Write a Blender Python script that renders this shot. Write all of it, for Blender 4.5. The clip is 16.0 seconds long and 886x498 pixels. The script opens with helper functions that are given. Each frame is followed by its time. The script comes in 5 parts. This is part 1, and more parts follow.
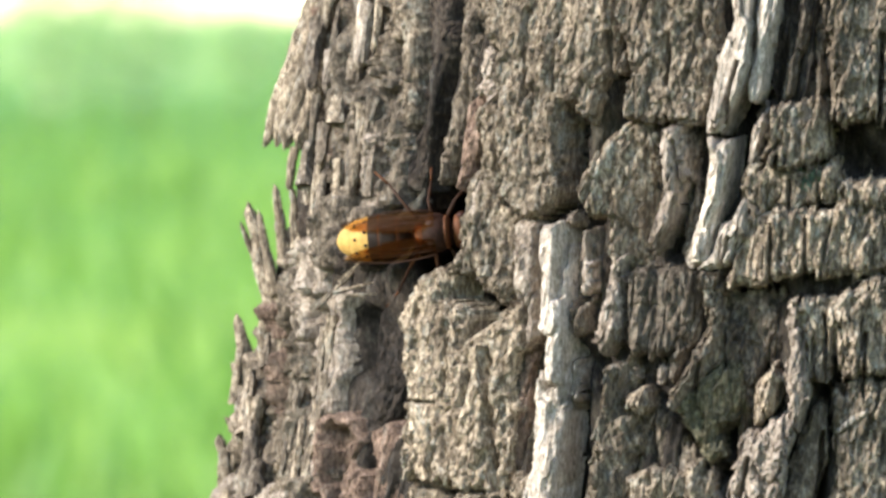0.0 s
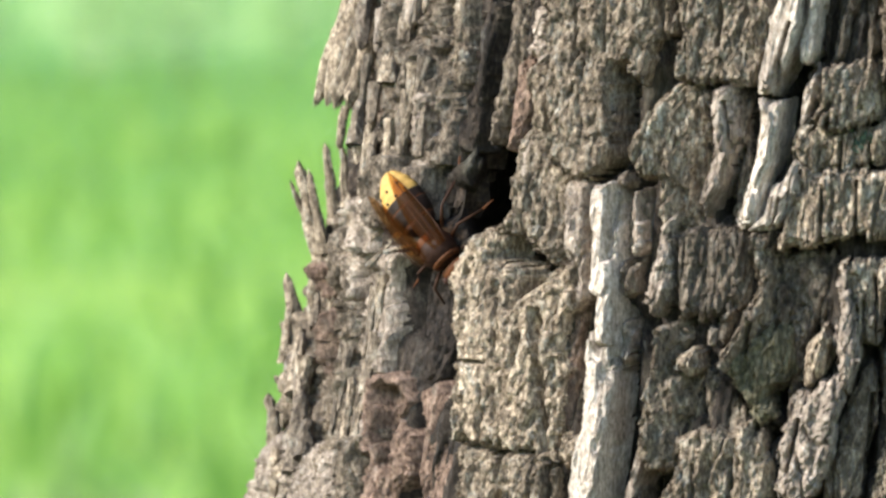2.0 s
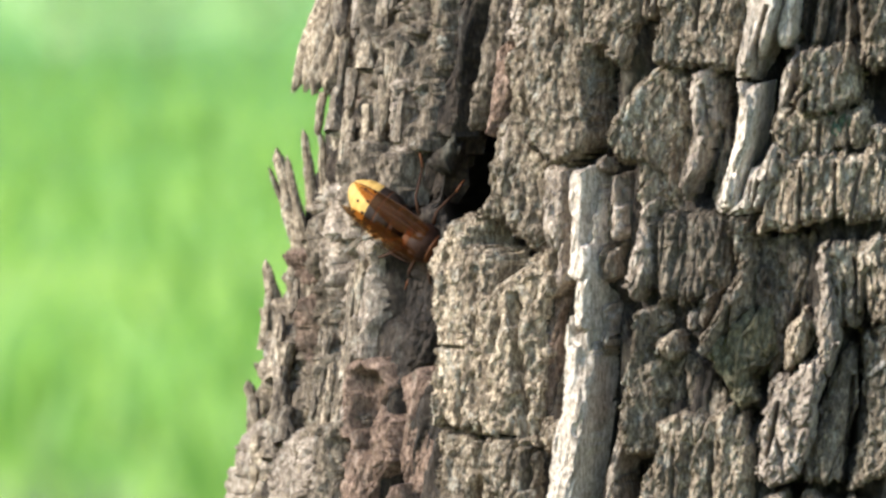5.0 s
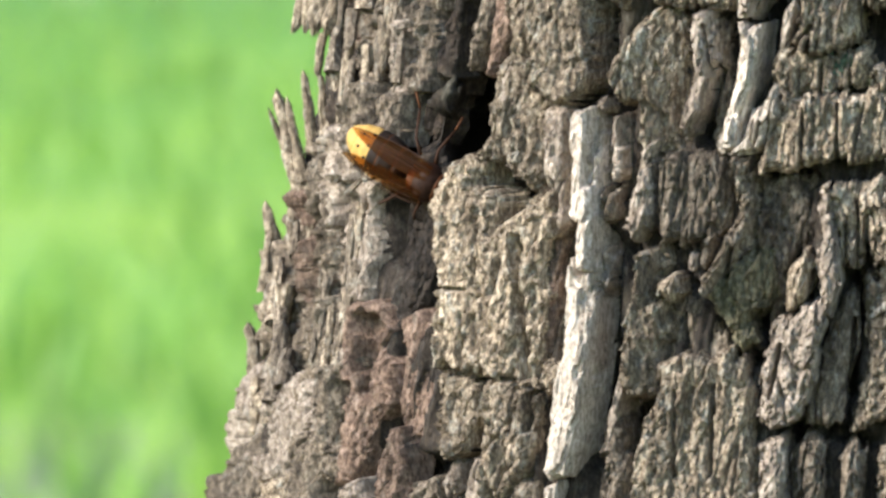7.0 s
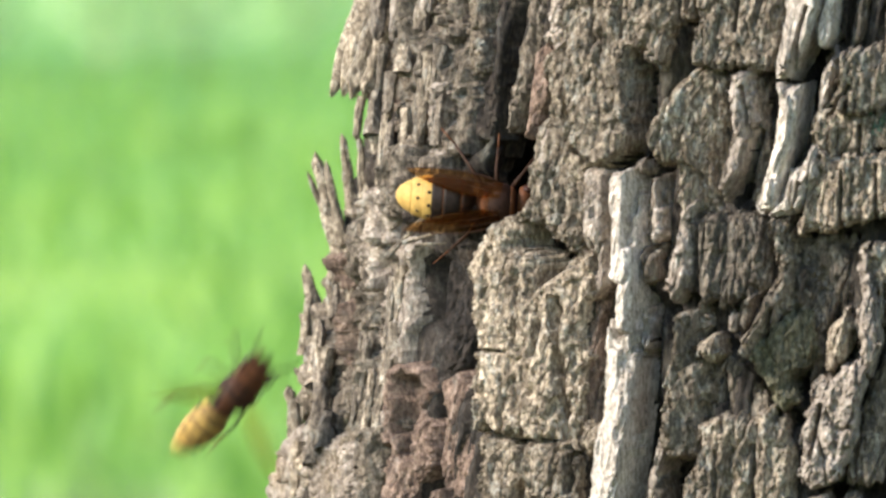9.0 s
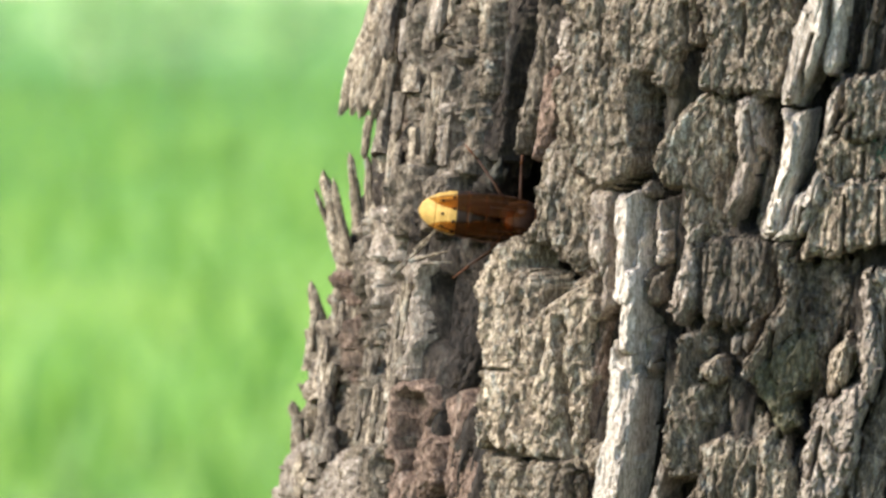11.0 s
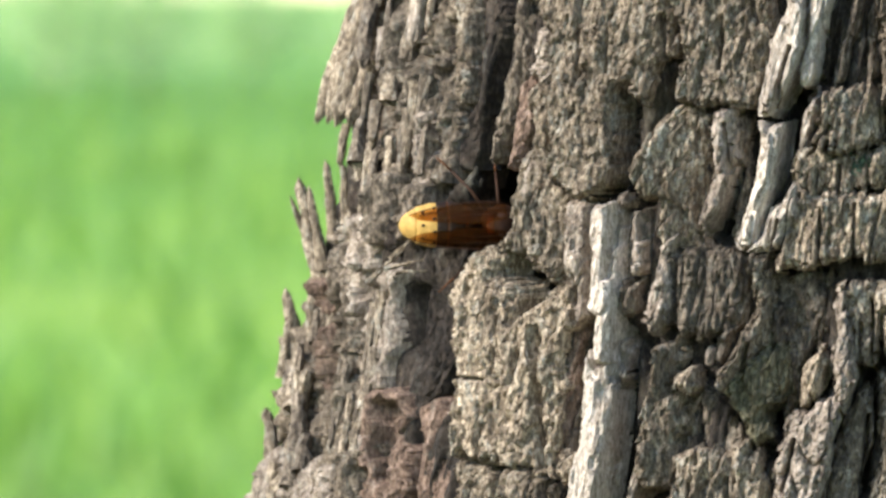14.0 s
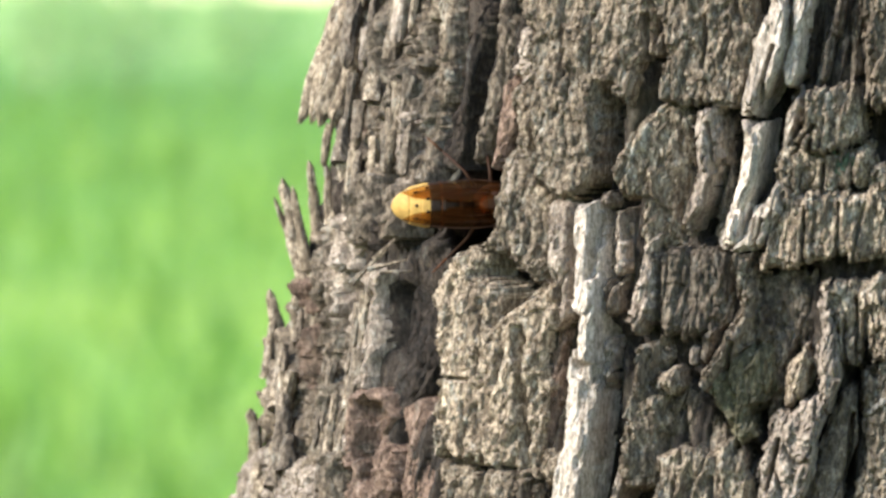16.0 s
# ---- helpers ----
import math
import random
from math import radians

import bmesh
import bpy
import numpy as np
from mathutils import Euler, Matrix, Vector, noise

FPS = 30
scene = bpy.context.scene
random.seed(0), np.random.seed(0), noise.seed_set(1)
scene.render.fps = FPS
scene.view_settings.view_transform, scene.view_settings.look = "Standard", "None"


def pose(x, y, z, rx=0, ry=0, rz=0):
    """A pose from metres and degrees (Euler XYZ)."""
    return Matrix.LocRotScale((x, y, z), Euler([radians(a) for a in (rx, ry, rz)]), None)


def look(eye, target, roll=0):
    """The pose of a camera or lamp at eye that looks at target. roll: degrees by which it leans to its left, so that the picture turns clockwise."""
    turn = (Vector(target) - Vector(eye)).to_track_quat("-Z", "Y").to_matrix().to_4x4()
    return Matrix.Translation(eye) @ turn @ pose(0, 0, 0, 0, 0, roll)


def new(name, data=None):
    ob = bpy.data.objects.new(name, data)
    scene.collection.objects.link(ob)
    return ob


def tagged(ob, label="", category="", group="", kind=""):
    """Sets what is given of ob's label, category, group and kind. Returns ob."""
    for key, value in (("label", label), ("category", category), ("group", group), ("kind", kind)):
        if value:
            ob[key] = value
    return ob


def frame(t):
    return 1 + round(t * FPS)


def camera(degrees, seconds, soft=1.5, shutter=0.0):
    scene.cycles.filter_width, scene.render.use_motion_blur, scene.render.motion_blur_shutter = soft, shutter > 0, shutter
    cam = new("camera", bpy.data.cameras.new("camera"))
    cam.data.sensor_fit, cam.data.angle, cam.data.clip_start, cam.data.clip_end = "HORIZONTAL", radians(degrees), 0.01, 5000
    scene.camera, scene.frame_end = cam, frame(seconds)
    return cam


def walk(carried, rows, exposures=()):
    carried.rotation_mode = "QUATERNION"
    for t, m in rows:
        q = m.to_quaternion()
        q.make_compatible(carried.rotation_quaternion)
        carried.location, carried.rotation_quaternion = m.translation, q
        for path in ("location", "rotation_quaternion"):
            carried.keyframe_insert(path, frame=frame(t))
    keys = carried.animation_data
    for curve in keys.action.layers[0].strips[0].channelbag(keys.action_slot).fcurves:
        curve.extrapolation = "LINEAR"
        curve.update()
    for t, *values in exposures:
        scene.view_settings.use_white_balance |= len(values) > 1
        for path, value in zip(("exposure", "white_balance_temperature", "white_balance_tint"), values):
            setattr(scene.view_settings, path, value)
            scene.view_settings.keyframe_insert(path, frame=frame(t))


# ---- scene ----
# The camera: a long lens held by hand about 1.3 m from the trunk
cam = camera(6.902, 16.0, soft=2.7, shutter=0.45)
cam.data.dof.use_dof = True
cam.data.dof.focus_distance = 1.295
cam.data.dof.aperture_fstop = 37.3
walk(cam, [
    (0, pose(0.0000, -1.3000, 0.9421, 0, 0, -0.000) @ pose(0, 0, 0, 88.145) @ pose(0, 0, 0, 0, 0, -0.000)),
    (0.5, pose(-0.0002, -1.3007, 0.9421, 0, 0, 0.052) @ pose(0, 0, 0, 87.854) @ pose(0, 0, 0, 0, 0, 0.055)),
    (1, pose(-0.0004, -1.2997, 0.9421, 0, 0, 0.066) @ pose(0, 0, 0, 88.062) @ pose(0, 0, 0, 0, 0, 0.230)),
    (1.5, pose(-0.0006, -1.3000, 0.9421, 0, 0, 0.155) @ pose(0, 0, 0, 88.336) @ pose(0, 0, 0, 0, 0, -0.013)),
    (2, pose(-0.0014, -1.2991, 0.9421, 0, 0, 0.331) @ pose(0, 0, 0, 87.830) @ pose(0, 0, 0, 0, 0, 0.255)),
    (2.5, pose(-0.0022, -1.3019, 0.9421, 0, 0, 0.196) @ pose(0, 0, 0, 87.944) @ pose(0, 0, 0, 0, 0, 0.145)),
    (3, pose(-0.0029, -1.3023, 0.9421, 0, 0, 0.089) @ pose(0, 0, 0, 88.229) @ pose(0, 0, 0, 0, 0, 0.183)),
    (3.5, pose(-0.0037, -1.3030, 0.9421, 0, 0, 0.088) @ pose(0, 0, 0, 88.093) @ pose(0, 0, 0, 0, 0, 0.227)),
    (4, pose(-0.0032, -1.3028, 0.9421, 0, 0, 0.065) @ pose(0, 0, 0, 87.861) @ pose(0, 0, 0, 0, 0, 0.019)),
    (4.2, pose(-0.0030, -1.3013, 0.9421, 0, 0, 0.083) @ pose(0, 0, 0, 87.806) @ pose(0, 0, 0, 0, 0, 0.006)),
    (6.5, pose(-0.0014, -1.2976, 0.9421, 0, 0, 0.159) @ pose(0, 0, 0, 87.493) @ pose(0, 0, 0, 0, 0, -0.394)),
    (7, pose(-0.0010, -1.2932, 0.9421, 0, 0, 0.191) @ pose(0, 0, 0, 87.250) @ pose(0, 0, 0, 0, 0, -0.210)),
    (7.5, pose(-0.0013, -1.2980, 0.9421, 0, 0, 0.099) @ pose(0, 0, 0, 87.631) @ pose(0, 0, 0, 0, 0, -0.513)),
    (8, pose(-0.0016, -1.2937, 0.9421, 0, 0, 0.160) @ pose(0, 0, 0, 87.858) @ pose(0, 0, 0, 0, 0, -0.197)),
    (8.5, pose(-0.0020, -1.2943, 0.9421, 0, 0, 0.249) @ pose(0, 0, 0, 87.773) @ pose(0, 0, 0, 0, 0, -0.243)),
    (9, pose(-0.0023, -1.2952, 0.9421, 0, 0, 0.440) @ pose(0, 0, 0, 87.742) @ pose(0, 0, 0, 0, 0, -0.548)),
    (9.2, pose(-0.0027, -1.2965, 0.9421, 0, 0, 0.524) @ pose(0, 0, 0, 87.775) @ pose(0, 0, 0, 0, 0, -0.474)),
    (11.3, pose(-0.0071, -1.3096, 0.9421, 0, 0, 0.287) @ pose(0, 0, 0, 87.983) @ pose(0, 0, 0, 0, 0, 0.405)),
    (11.5, pose(-0.0075, -1.3098, 0.9421, 0, 0, 0.352) @ pose(0, 0, 0, 88.164) @ pose(0, 0, 0, 0, 0, 0.393)),
    (12, pose(-0.0084, -1.3115, 0.9421, 0, 0, 0.691) @ pose(0, 0, 0, 88.529) @ pose(0, 0, 0, 0, 0, 0.400)),
    (12.5, pose(-0.0085, -1.3117, 0.9421, 0, 0, 0.687) @ pose(0, 0, 0, 88.309) @ pose(0, 0, 0, 0, 0, 0.568)),
    (13, pose(-0.0086, -1.3144, 0.9421, 0, 0, 0.247) @ pose(0, 0, 0, 88.024) @ pose(0, 0, 0, 0, 0, 1.386)),
    (13.5, pose(-0.0087, -1.3108, 0.9421, 0, 0, 0.027) @ pose(0, 0, 0, 88.036) @ pose(0, 0, 0, 0, 0, 1.158)),
    (14, pose(-0.0088, -1.3112, 0.9421, 0, 0, 0.008) @ pose(0, 0, 0, 87.986) @ pose(0, 0, 0, 0, 0, 0.946)),
    (14.5, pose(-0.0089, -1.3111, 0.9421, 0, 0, 0.053) @ pose(0, 0, 0, 87.872) @ pose(0, 0, 0, 0, 0, 0.759)),
    (15, pose(-0.0088, -1.3130, 0.9421, 0, 0, 0.040) @ pose(0, 0, 0, 87.881) @ pose(0, 0, 0, 0, 0, 0.813)),
    (15.5, pose(-0.0087, -1.3119, 0.9421, 0, 0, -0.063) @ pose(0, 0, 0, 87.977) @ pose(0, 0, 0, 0, 0, 0.746)),
    (16, pose(-0.0086, -1.3106, 0.9421, 0, 0, -0.109) @ pose(0, 0, 0, 87.987) @ pose(0, 0, 0, 0, 0, 0.778)),
], exposures=[(0, 1.72), (2.5, 1.66), (6.5, 1.69), (9.2, 1.70), (11.5, 1.54), (13, 1.50), (14.5, 1.59), (16, 1.65)])

# ---- light ----
world = bpy.data.worlds.new("sky")
scene.world = world
world.use_nodes = True
wn = world.node_tree.nodes
sky = wn.new("ShaderNodeTexSky")
sky.sky_type, sky.sun_disc = "NISHITA", False
sky.dust_density, sky.air_density = 0.2, 1.0
world.node_tree.links.new(sky.outputs[0], wn["Background"].inputs[0])
wn["Background"].inputs[1].default_value = 0.15
sun_data = bpy.data.lights.new("sun", "SUN")
sun_data.energy, sun_data.angle, sun_data.color = 3.6, radians(20), (1.0, 0.96, 0.9)
sun = new("sun", sun_data)
SUN_TO = Vector((-0.80, -0.29, 0.52)).normalized()
sun.matrix_world = look(SUN_TO * 30, (0, 0, 0))
sky.sun_elevation = math.asin(SUN_TO.z)
sky.sun_rotation = math.atan2(SUN_TO.x, SUN_TO.y)


# ---- noise on arrays ----
def lattice(ix, iy, seed):
    h = (ix.astype(np.int64) * 374761393 + iy.astype(np.int64) * 668265263 + seed * 974634777) & 0xFFFFFFFF
    h = ((h ^ (h >> 13)) * 1274126177) & 0xFFFFFFFF
    h = ((h ^ (h >> 16)) * 2246822519) & 0xFFFFFFFF
    return ((h ^ (h >> 15)) & 0xFFFF) / 32767.5 - 1.0


def smooth_noise(x, y, seed):
    ix, iy = np.floor(x), np.floor(y)
    fx, fy = x - ix, y - iy
    fx, fy = fx * fx * (3 - 2 * fx), fy * fy * (3 - 2 * fy)
    a, b = lattice(ix, iy, seed), lattice(ix + 1, iy, seed)
    c, d = lattice(ix, iy + 1, seed), lattice(ix + 1, iy + 1, seed)
    return (a * (1 - fx) + b * fx) * (1 - fy) + (c * (1 - fx) + d * fx) * fy


def fbm(x, y, seed, octaves=3):
    total, size, gain = 0.0, 1.0, 1.0
    for k in range(octaves):
        total = total + gain * smooth_noise(x * size + 17.3 * k, y * size + 9.1 * k, seed + 31 * k)
        size, gain = size * 2.03, gain * 0.5
    return total / 1.7


def flake_field(x, y, seed):
    """Angular cells over a jittered grid: each point's cell value, its offset from the cell's middle and how near a border it lies."""
    ix, iy = np.floor(x), np.floor(y)
    best, second = np.full(x.shape, 9.0), np.full(x.shape, 9.0)
    value, tilt_x, tilt_y = np.zeros(x.shape), np.zeros(x.shape), np.zeros(x.shape)
    for i in (-1, 0, 1):
        for j in (-1, 0, 1):
            cx, cy = ix + i, iy + j
            ha = lattice(cx, cy, seed)
            hb = lattice(cx, cy, seed + 7)
            dx, dy = x - cx - 0.5 - 0.42 * ha, y - cy - 0.5 - 0.42 * hb
            d = np.abs(dx) * 0.8 + np.abs(dy) * 0.6 + 0.35 * (dx * dx + dy * dy)
            near = d < best
            second = np.where(near, best, np.minimum(second, d))
            best = np.where(near, d, best)
            value = np.where(near, ha * 0.6 + hb * 0.4, value)
            tilt_x, tilt_y = np.where(near, hb * dx, tilt_x), np.where(near, ha * dy, tilt_y)
    return value, tilt_x + tilt_y, second - best


# ---- materials ----
def material(name):
    m = bpy.data.materials.new(name)
    m.use_nodes = True
    return m, m.node_tree.nodes, m.node_tree.links, m.node_tree.nodes["Principled BSDF"]


def noise_node(nodes, links, scale, detail=5.0, stretch=(1, 1, 1), rough=0.6):
    co, mp = nodes.new("ShaderNodeTexCoord"), nodes.new("ShaderNodeMapping")
    mp.inputs["Scale"].default_value = stretch
    n = nodes.new("ShaderNodeTexNoise")
    n.inputs["Scale"].default_value, n.inputs["Detail"].default_value, n.inputs["Roughness"].default_value = scale, detail, rough
    links.new(co.outputs["Object"], mp.inputs["Vector"])
    links.new(mp.outputs[0], n.inputs["Vector"])
    return n


def ramp_node(nodes, links, source, stops):
    r = nodes.new("ShaderNodeValToRGB")
    els = r.color_ramp.elements
    while len(els) < len(stops):
        els.new(0.5)
    for e, (at, c) in zip(els, stops):
        e.position, e.color = at, (*c, 1)
    links.new(source, r.inputs[0])
    return r


def mix_node(nodes, links, factor, a, b, how="MIX"):
    m = nodes.new("ShaderNodeMix")
    m.data_type, m.blend_type = "RGBA", how
    for socket, value in ((m.inputs["Factor"], factor), (m.inputs["A"], a), (m.inputs["B"], b)):
        if isinstance(value, bpy.types.NodeSocket):
            links.new(value, socket)
        else:
            socket.default_value = value
    return m.outputs["Result"]


def bump_node(nodes, links, bsdf, height, strength, distance):
    b = nodes.new("ShaderNodeBump")
    b.inputs["Strength"].default_value, b.inputs["Distance"].default_value = strength, distance
    links.new(height, b.inputs["Height"])
    links.new(b.outputs[0], bsdf.inputs["Normal"])


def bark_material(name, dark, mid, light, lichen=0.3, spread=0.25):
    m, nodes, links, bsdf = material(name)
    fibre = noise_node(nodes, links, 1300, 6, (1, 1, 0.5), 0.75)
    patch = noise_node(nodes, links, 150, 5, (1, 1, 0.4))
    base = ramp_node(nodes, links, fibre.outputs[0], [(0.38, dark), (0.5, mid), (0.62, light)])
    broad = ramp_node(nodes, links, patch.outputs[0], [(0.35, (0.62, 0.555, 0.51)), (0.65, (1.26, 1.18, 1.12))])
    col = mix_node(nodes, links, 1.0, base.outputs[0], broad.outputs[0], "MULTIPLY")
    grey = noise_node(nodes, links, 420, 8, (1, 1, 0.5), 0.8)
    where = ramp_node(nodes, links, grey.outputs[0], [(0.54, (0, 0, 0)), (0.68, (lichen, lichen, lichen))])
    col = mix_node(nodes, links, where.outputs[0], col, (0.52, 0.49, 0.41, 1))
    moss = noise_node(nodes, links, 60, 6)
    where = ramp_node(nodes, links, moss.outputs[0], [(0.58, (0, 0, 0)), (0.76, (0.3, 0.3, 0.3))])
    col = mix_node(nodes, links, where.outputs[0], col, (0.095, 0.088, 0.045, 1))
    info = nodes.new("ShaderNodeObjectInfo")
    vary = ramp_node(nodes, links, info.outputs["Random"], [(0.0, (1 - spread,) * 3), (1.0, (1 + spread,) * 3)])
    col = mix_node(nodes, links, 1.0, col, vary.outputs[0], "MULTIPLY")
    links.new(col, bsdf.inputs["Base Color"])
    bsdf.inputs["Roughness"].default_value = 0.85
    bsdf.inputs["Specular IOR Level"].default_value = 0.3
    fine = noise_node(nodes, links, 2200, 6, (1, 1, 0.5), 0.75)
    bump_node(nodes, links, bsdf, fine.outputs[0], 0.9, 0.0007)
    return m


BARK = {
    "grey": bark_material("grey bark", (0.066, 0.052, 0.036), (0.185, 0.149, 0.107), (0.46, 0.395, 0.30), 0.75),
    "dull": bark_material("dull brown-grey bark", (0.050, 0.040, 0.030), (0.125, 0.102, 0.076), (0.29, 0.245, 0.19), 0.4),
    # inner bark is brown; this tone is also darkened for shade in recesses
    "brown": bark_material("brown inner bark with shade in it", (0.014, 0.0105, 0.0075), (0.036, 0.027, 0.020), (0.085, 0.066, 0.050), 0.08),
    "tan": bark_material("tan weathered bark", (0.13, 0.106, 0.083), (0.27, 0.228, 0.186), (0.47, 0.415, 0.355), 0.5, 0.15),
    "pale": bark_material("pale weathered bark", (0.21, 0.178, 0.145), (0.47, 0.42, 0.357), (0.70, 0.645, 0.57), 0.4, 0.1),
    "pink": bark_material("reddish bark", (0.065, 0.043, 0.032), (0.155, 0.107, 0.080), (0.31, 0.228, 0.177), 0.2),
    "mossy": bark_material("moss-stained bark", (0.050, 0.047, 0.028), (0.125, 0.116, 0.07), (0.27, 0.25, 0.165), 0.4),
    # the brown again at about half, for recesses whose shadow is in the colour
    "umber": bark_material("umber inner bark with painted shade", (0.009, 0.0068, 0.005), (0.021, 0.016, 0.012), (0.05, 0.039, 0.030), 0.05),
    # bark of the gaps, its colour deepened in place of the shade down there
    "core": bark_material("fissure bark with painted shade", (0.012, 0.0092, 0.007), (0.028, 0.022, 0.0165), (0.07, 0.056, 0.043), 0.15, 0.0),
}


def plain(name, colour, rough=0.5, grain=0.25, scale=900):
    m, nodes, links, bsdf = material(name)
    n = noise_node(nodes, links, scale, 4)
    lo, hi = [tuple(c * k for c in colour) for k in (1 - grain, 1 + grain)]
    r = ramp_node(nodes, links, n.outputs[0], [(0.35, lo), (0.65, hi)])
    links.new(r.outputs[0], bsdf.inputs["Base Color"])
    bsdf.inputs["Roughness"].default_value = rough
    bsdf.inputs["Specular IOR Level"].default_value = 0.12
    bump_node(nodes, links, bsdf, n.outputs[0], 0.25, 0.0002)
    return m


# ---- the trunk's plan: a leaning, tapering column; a runs round it in mm, z up from a height of 0.9 m in mm ----
R0, XC, YC, ZM = 0.105, 0.0755, 0.0730, 0.9


def trunk_place(a, z, h):
    zz = ZM + z / 1000
    d = zz - ZM
    c = np.clip(d, -0.25, 0.2)
    r = R0 - 0.085 * c - 0.012 * (d - c) + np.where(d < -0.1, (d + 0.1) ** 2 * 0.25, 0) + h / 1000
    th = -a / 1000 / R0
    return np.stack([XC + 0.10 * d - r * np.sin(th), YC - r * np.cos(th), zz], -1)


BASE = Vector((XC - 0.10 * ZM, YC, 0.0))


def grid_mesh(name, co, keep):
    """A sheet over a grid of places (rows, columns, 3); keep: which corners stay."""
    rows, cols = keep.shape
    quad = keep[:-1, :-1] & keep[1:, :-1] & keep[:-1, 1:] & keep[1:, 1:]
    i, j = np.nonzero(quad)
    at = lambda p, q: p * cols + q
    f = np.stack([at(i, j), at(i, j + 1), at(i + 1, j + 1), at(i + 1, j)], 1)
    used, f = np.unique(f, return_inverse=True)
    f = f.reshape(-1, 4)
    v = co.reshape(-1, 3)[used]
    me = bpy.data.meshes.new(name)
    me.vertices.add(len(v)), me.loops.add(f.size), me.polygons.add(len(f))
    me.vertices.foreach_set("co", v.astype(np.float32).ravel())
    me.loops.foreach_set("vertex_index", f.astype(np.int32).ravel())
    me.polygons.foreach_set("loop_start", np.arange(0, f.size, 4, dtype=np.int32))
    me.polygons.foreach_set("use_smooth", np.ones(len(f), bool))
    me.update(calc_edges=True)
    return me


tree = tagged(new("tree"), "old tree trunk with deeply furrowed grey-brown bark", "tree")
tree.location = BASE
HOLES = [(-83.6, 4.0, 6.0, 10.0, 60), (-87.0, -1.5, 6.0, 5.0, 30)]  # a, z, half width, half height, depth: the nest's way in
furrows = []


def furrow(a0, z0, a1, z1, wide, deep):
    """A gap between plates, down to the inner bark, between two places (a, z); half width and depth in mm."""
    furrows.append((a0, z0, a1, z1, wide, deep))


furrow(-104.5, 50.2, -97.2, 10.4, 2.5, 6)
furrow(-164.5, 23.1, -164.0, 8.4, 1.8, 7)
furrow(-90.0, 5.0, -84.2, -2.9, 3, 8)
furrow(-104.9, 0.5, -83.7, 0.5, 3, 6)
furrow(-106.9, 53.8, -99.5, 28.3, 2.6, 13)
furrow(-99.5, 28.3, -98.6, 17.1, 2.4, 13)
furrow(-98.6, 17.1, -97.5, 9.0, 2.2, 11)
furrow(-95.4, 53.8, -90.8, 34.5, 2.4, 13)
furrow(-90.8, 34.5, -90.9, 22.3, 2.3, 13)
furrow(-90.9, 22.3, -91.3, 11.2, 2.4, 13)
furrow(-91.0, 11.2, -85.4, 7.3, 2.2, 9)
furrow(-27.0, 25.0, -25.0, 25.6, 2, 9)
furrow(-25.6, 22.6, -28.3, 8.7, 1.6, 8)
furrow(-8.2, 20.4, -3.1, 15.0, 2.6, 8)
furrow(-25.7, -7.0, -16.3, -6.6, 1.4, 8)
furrow(-21.6, -31.0, -24.4, -27.7, 2.2, 9)
furrow(-14.5, -49.5, -14.4, -50.0, 2.2, 9)
furrow(-8.3, -49.9, -2.5, -51.7, 1.2, 7)
furrow(-96.5, -34.9, -93.1, -50.7, 1.2, 9)
furrow(-93.0, -51.2, -98.9, -62.3, 2, 9)
furrow(-87.5, -59.0, -74.9, -58.1, 2.2, 7)
furrow(-6.9, -23.4, -6.3, -43.0, 1.1, 9)
furrow(-74.1, -8.5, -70.5, -13.3, 2.6, 7)
furrow(-79.2, -6.6, -74.5, -15.5, 1.6, 6)
furrow(-52.0, -18.6, -47.8, -54.1, 2.6, 5)
furrow(-43.4, -46.0, -42.9, -55.9, 2, 7)
furrow(-33.2, 21.5, -31.6, 11.6, 1.2, 5)
furrow(-34.6, 16.5, -35.3, 1.6, 1.6, 5)
furrow(-29.7, 2.8, -30.2, -1.2, 1.4, 7)
furrow(-20.5, 41.4, -21.8, 28.6, 1.6, 6)
furrow(-51.6, 5.2, -50.4, -8.7, 1.6, 6)
furrow(-47.2, -18.5, -45.5, -22.4, 1.6, 5)
furrow(-92.0, -20.3, -88.5, -32.3, 1, 5)
furrow(-37.2, -22.1, -37.3, -25.1, 1.4, 6)
furrow(-26.1, -37.5, -22.2, -37.4, 1.2, 7)
furrow(-76.8, -43.7, -71.8, -55.4, 1.6, 6)
furrow(-101.3, -14.6, -94.8, -30.6, 4.6, 4)
furrow(-96.8, -16.4, -92.3, -29.4, 4, 4)
furrow(-60.2, 26.9, -56.4, 8.6, 3, 6)
furrow(-20.6, -7.9, -19.0, -16.7, 3.5, 3)


slits = []


def slit(a0, z0, a1, z1, wide, deep):
    """A dark crack that runs through the bark, between two places (a, z); half width and depth in mm."""
    slits.append((a0, z0, a1, z1, wide, deep))


slit(-135.2, 45.2, -133.1, 32.3, 4.36, 6.9)
slit(-141.8, 28.6, -144.8, 8.3, 11.65, 8.0)
slit(-128.0, 27.7, -128.4, 20.3, 2.81, 6.5)
slit(-117.6, 43.1, -115.9, 30.4, 2.19, 6.5)
slit(-105.6, 34.5, -104.8, 28.4, 1.77, 6.5)
slit(-120.2, 32.4, -117.0, 20.5, 1.91, 6.2)
slit(-119.9, 19.6, -117.5, 10.0, 2.26, 6.5)
slit(-111.5, 18.7, -110.6, 11.6, 1.44, 6.0)
slit(-165.5, 2.9, -145.4, -5.3, 0.97, 6.7)
slit(-163.5, 8.4, -139.2, -3.0, 6.40, 6.5)
slit(-122.7, 10.4, -121.6, 3.2, 2.09, 6.2)
slit(-136.7, -21.0, -134.7, -30.7, 6.62, 8.0)
